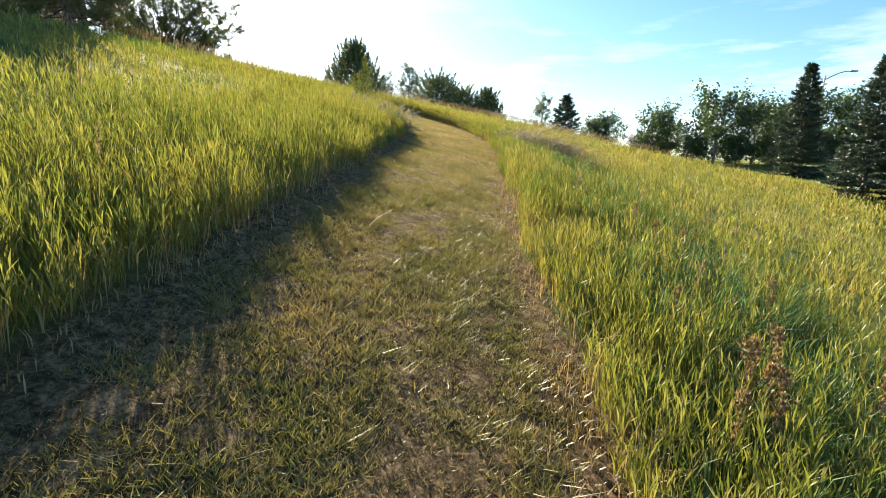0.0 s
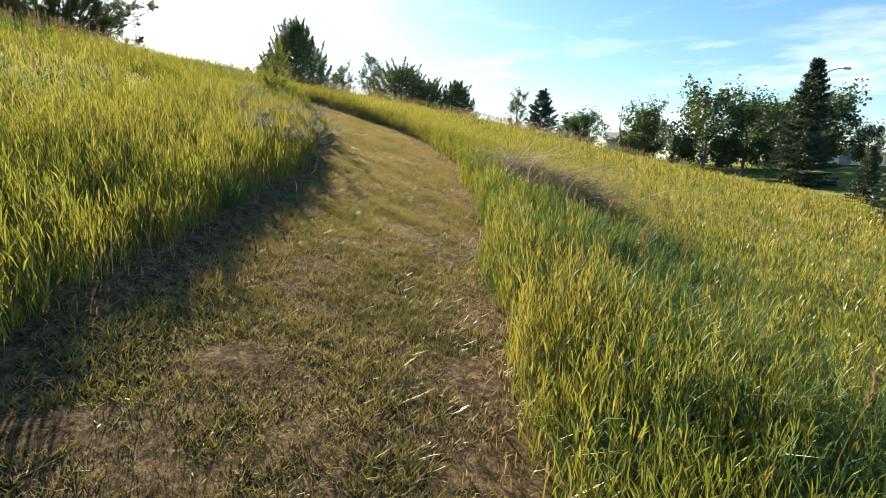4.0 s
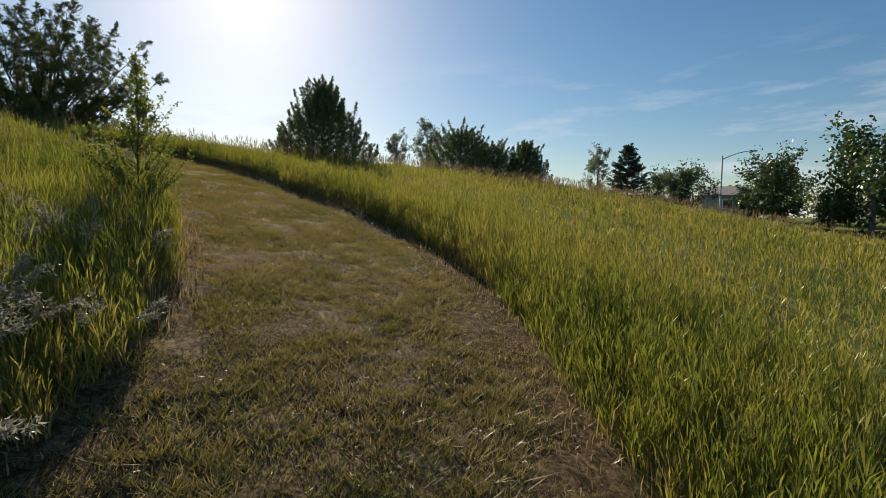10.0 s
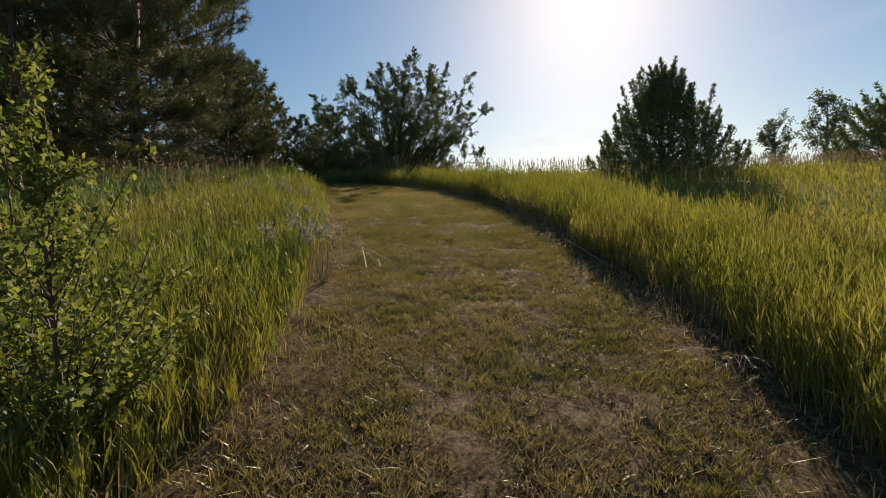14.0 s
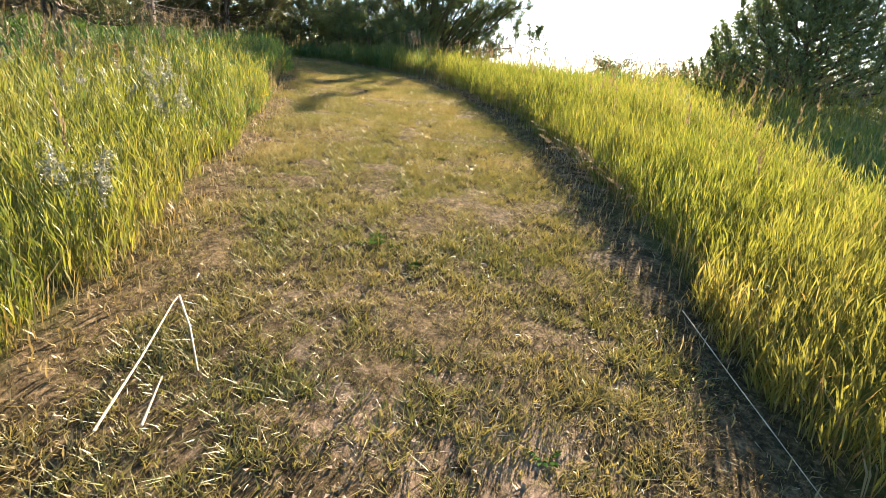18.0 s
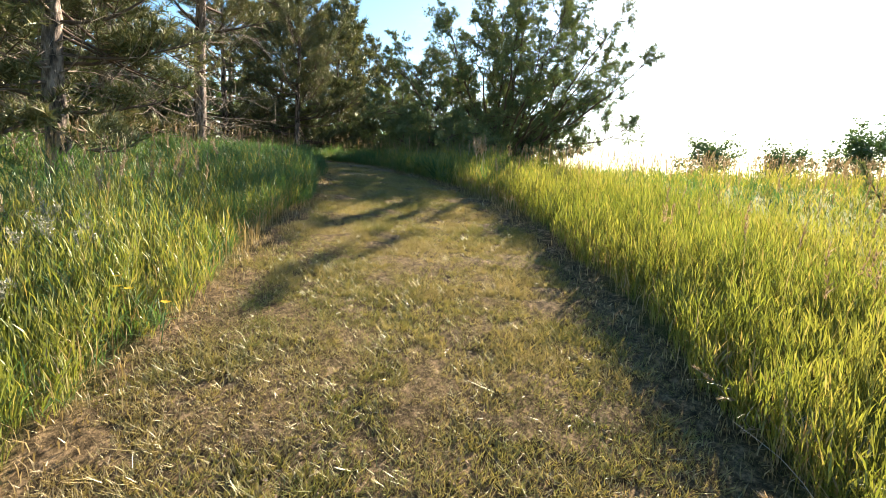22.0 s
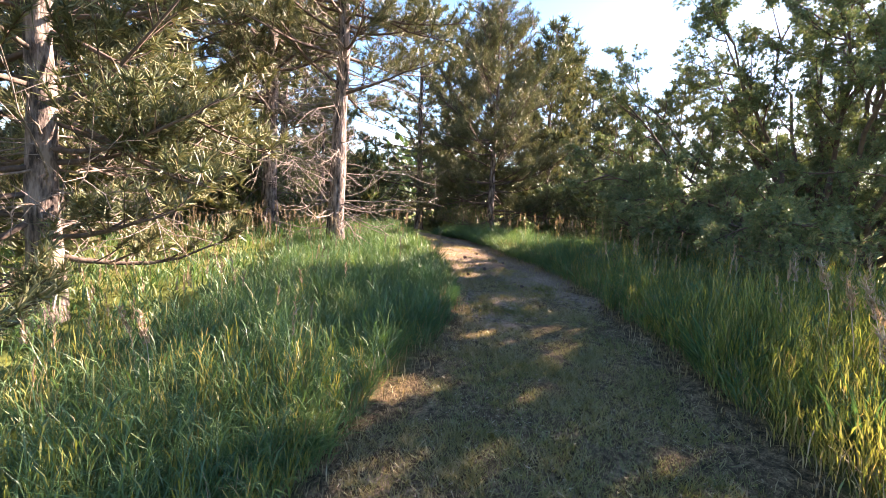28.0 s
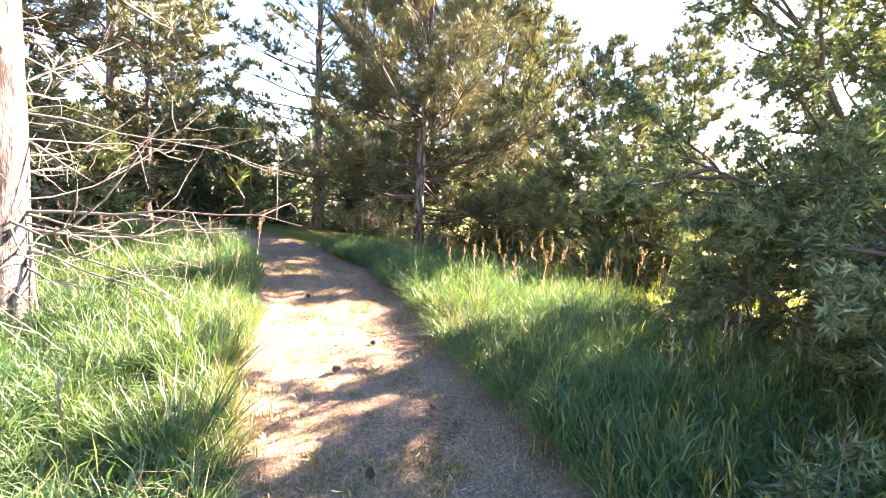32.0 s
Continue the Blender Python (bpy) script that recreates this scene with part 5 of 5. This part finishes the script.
lying_stem("forked_stick", [[(-6.2, 13.62, .02), (-6.5, 13.78, .03), (-6.78, 13.92, .05), (-6.84, 13.95, .04)], [(-6.84, 13.95, .04), (-6.6, 13.96, .03), (-6.34, 13.95, .01)],
                            [(-6.15, 13.75, .02), (-6.32, 13.83, .05)]], .0055, "pale dry forked stick lying on the path")
lying_stem("fallen_stem", [[(-1.72, 5.0, .02), (-1.75, 5.3, .03), (-1.85, 5.7, .06), (-1.95, 6.0, .1)]], .004, "pale fallen weed stem on the path edge")
lying_stem("fallen_stem", [[(-1.6, 4.1, .02), (-1.7, 4.4, .02), (-1.82, 4.6, .05)]], .004, "pale fallen weed stem on the path edge")
lying_stem("fallen_stem", [[(-1.0, -1.75, .02), (-.98, -1.5, .03), (-.94, -1.3, .03), (-.9, -1.2, .05)]], .003, "thin dry stem lying on the mown path")
lying_stem("fallen_stem", [[(-5.6, 16.1, .03), (-5.2, 15.8, .05), (-4.7, 15.5, .02)]], .003, "thin dry stem lying along the grass edge")


# ---- road side: lamps and buildings ----
def street_lamp(x, y, H, arm, label):
    z = land1(x, y)
    root = thing("street_lamp", x, y, z, 0, label, "street lamp", "street lamps")
    st = [[], [], 0]
    tube([(0, 0, -.3), (0, 0, .4), (0, 0, H * .5), (0, 0, H)], [.13, .11, .09, .07], 10, st)
    part("pole", tube_mesh("pole", st, M_STEEL), root)
    st = [[], [], 0]
    q = np.linspace(0, 1, 8)
    tube(np.column_stack([arm * q, q * 0, H - .4 + .9 * np.sin(q * 1.5)]), np.linspace(.055, .04, 8), 8, st)
    part("arm", tube_mesh("arm", st, M_STEEL), root)
    bm = bmesh.new()
    bmesh.ops.create_cube(bm, size=1, matrix=Matrix.Translation((arm + .25, 0, H + .5)) @ Matrix.Diagonal((.75, .3, .16, 1)))
    bmesh.ops.bevel(bm, geom=list(bm.edges), offset=.05, segments=2, affect="EDGES")
    bm_part("lamp_head", bm, M_STEEL, root)
    bm = bmesh.new()
    bmesh.ops.create_cube(bm, size=1, matrix=Matrix.Translation((0, 0, .03)) @ Matrix.Diagonal((.4, .4, .12, 1)))
    bmesh.ops.bevel(bm, geom=list(bm.edges), offset=.02, segments=1, affect="EDGES")
    bm_part("base_plate", bm, M_STEEL, root)
    return root


street_lamp(22.2, 64, 7.0, 2.9, "grey steel street lamp with a curved arm")
street_lamp(32, 43.4, 8.0, 2.2, "tall grey street lamp behind the trees")


def box_part(name, lo, hi, mat, parent, bevel=.0, label=""):
    bm = bmesh.new()
    c = [(a + b) / 2 for a, b in zip(lo, hi)]
    d = [b - a for a, b in zip(lo, hi)]
    bmesh.ops.create_cube(bm, size=1, matrix=Matrix.Translation(c) @ Matrix.Diagonal((*d, 1)))
    if bevel:
        bmesh.ops.bevel(bm, geom=list(bm.edges), offset=bevel, segments=1, affect="EDGES")
    return bm_part(name, bm, mat, parent, label)


def gabled(name, x, y, turn, L, D, H, rise, wall, roof, label, windows=4, ribs=True):
    """A low building, its long front along x, gable roof with ribs."""
    root = thing(name, x, y, land1(x, y), turn, label, "building", "buildings beside the road")
    t = .2
    box_part("front_wall", (-L / 2, -D / 2, -.6), (L / 2, -D / 2 + t, H), wall, root)
    box_part("back_wall", (-L / 2, D / 2 - t, -.6), (L / 2, D / 2, H), wall, root)
    for s in (-1, 1):
        bm = bmesh.new()
        v = [bm.verts.new((s * L / 2 - s * k, yy, zz)) for k in (0, t) for yy, zz in ((-D / 2 + t, -.6), (D / 2 - t, -.6), (D / 2 - t, H), (0, H + rise), (-D / 2 + t, H))]
        bm.faces.new(v[:5])
        bm.faces.new(v[9:4:-1])
        for k in range(5):
            bm.faces.new((v[k], v[(k + 1) % 5], v[5 + (k + 1) % 5], v[5 + k]))
        bmesh.ops.recalc_face_normals(bm, faces=bm.faces)
        bm_part("end_wall", bm, wall, root)
        bm = bmesh.new()
        o = .4
        a, b = (s * (D / 2 + o), H - rise * o / (D / 2)), (0, H + rise)
        v = [bm.verts.new((xx, yy, zz + k)) for k in (.03, .13) for xx, (yy, zz) in ((-L / 2 - o, a), (L / 2 + o, a), (L / 2 + o, b), (-L / 2 - o, b))]
        for f in ((0, 1, 2, 3), (7, 6, 5, 4), (0, 4, 5, 1), (1, 5, 6, 2), (2, 6, 7, 3), (3, 7, 4, 0)):
            bm.faces.new([v[k] for k in f])
        bmesh.ops.recalc_face_normals(bm, faces=bm.faces)
        slope = bm_part("roof", bm, roof, root)
        if ribs and s < 0:
            n = int(L / .6)
            for k in range(n + 1):
                xx = -L / 2 + L * k / n
                bm = bmesh.new()
                w = [bm.verts.new((xx + e, yy, zz + h)) for h in (.135, .2) for e, (yy, zz) in ((-.04, a), (.04, a), (.04, b), (-.04, b))]
                for f in ((0, 1, 2, 3), (7, 6, 5, 4), (0, 4, 5, 1), (1, 5, 6, 2), (2, 6, 7, 3), (3, 7, 4, 0)):
                    bm.faces.new([w[q] for q in f])
                bmesh.ops.recalc_face_normals(bm, faces=bm.faces)
                bm_part("rib", bm, roof, slope)
    for k in range(windows):
        xx = -L / 2 + L * (k + .7) / (windows + .4)
        win = box_part("window", (xx - .6, -D / 2 - .03, H * .42), (xx + .6, -D / 2 + .05, H * .8), M_WHITE, root, .01)
        box_part("pane", (xx - .5, -D / 2 - .045, H * .42 + .08), (xx + .5, -D / 2 - .034, H * .8 - .08), M_GLASS, win)
    door = box_part("door", (L * .3, -D / 2 - .04, 0), (L * .3 + 1, -D / 2 + .05, 2.05), M_BLUEGREY, root, .01)
    box_part("door_handle", (L * .3 + .82, -D / 2 - .09, .98), (L * .3 + .94, -D / 2 - .042, 1.04), M_STEEL, door)
    return root


gabled("long_building", 59, 53.7, -52, 22, 9, 2.3, .9, M_TAN, M_ROOF, "long low tan building with a ribbed steel roof")
gabled("shed", 27.8, 76, -20, 6, 6, 3.2, 1.2, M_BLUEGREY, M_SHINGLE, "blue-grey gabled shed behind the crest", 1, False)
gabled("white_building", 42, 55, -42, 8, 6, 2.2, .7, M_WHITE, M_ROOF, "small white building with a pale roof", 2, True)


def pine_cone(seed):
    """A fallen open cone: rows of scales round a short core."""
    rng = np.random.default_rng(seed)
    st = [[], [], 0]
    tube([(0, 0, .004), (0, 0, .03), (0, 0, .055)], [.012, .014, .004], 7, st)
    for k in range(40):
        a, z = k * 2.4, .006 + .046 * k / 40
        r = .026 * (1 - .6 * k / 40)
        d = np.array([math.cos(a), math.sin(a), .25])
        tube([d * .008 + [0, 0, z], d * r * .7 + [0, 0, z], d * r + [0, 0, z + .006]], [.003, .006, .002], 4, st)
    return tagged(new("pine_cone", tube_mesh("pine_cone", st, M_TWIG)), "small dark pine cone lying on the path", "cone", "cones on the path")


cone = plant(pine_cone(91), -19.3, 17.85, 30, sink=.02)
for px, py, turn, sc in ((-18.9, 17.6, 80, 1.0), (-18.2, 18.3, 130, .9), (-20.4, 17.5, 200, 1.1), (-20.9, 17.75, 260, 1.0), (-19.9, 18.2, 310, .9), (-22.2, 17.0, 20, 1.0)):
    ob = plant_copy(cone, px, py, turn, sc)
    plant(ob, px, py, turn, sc, 80, .0)
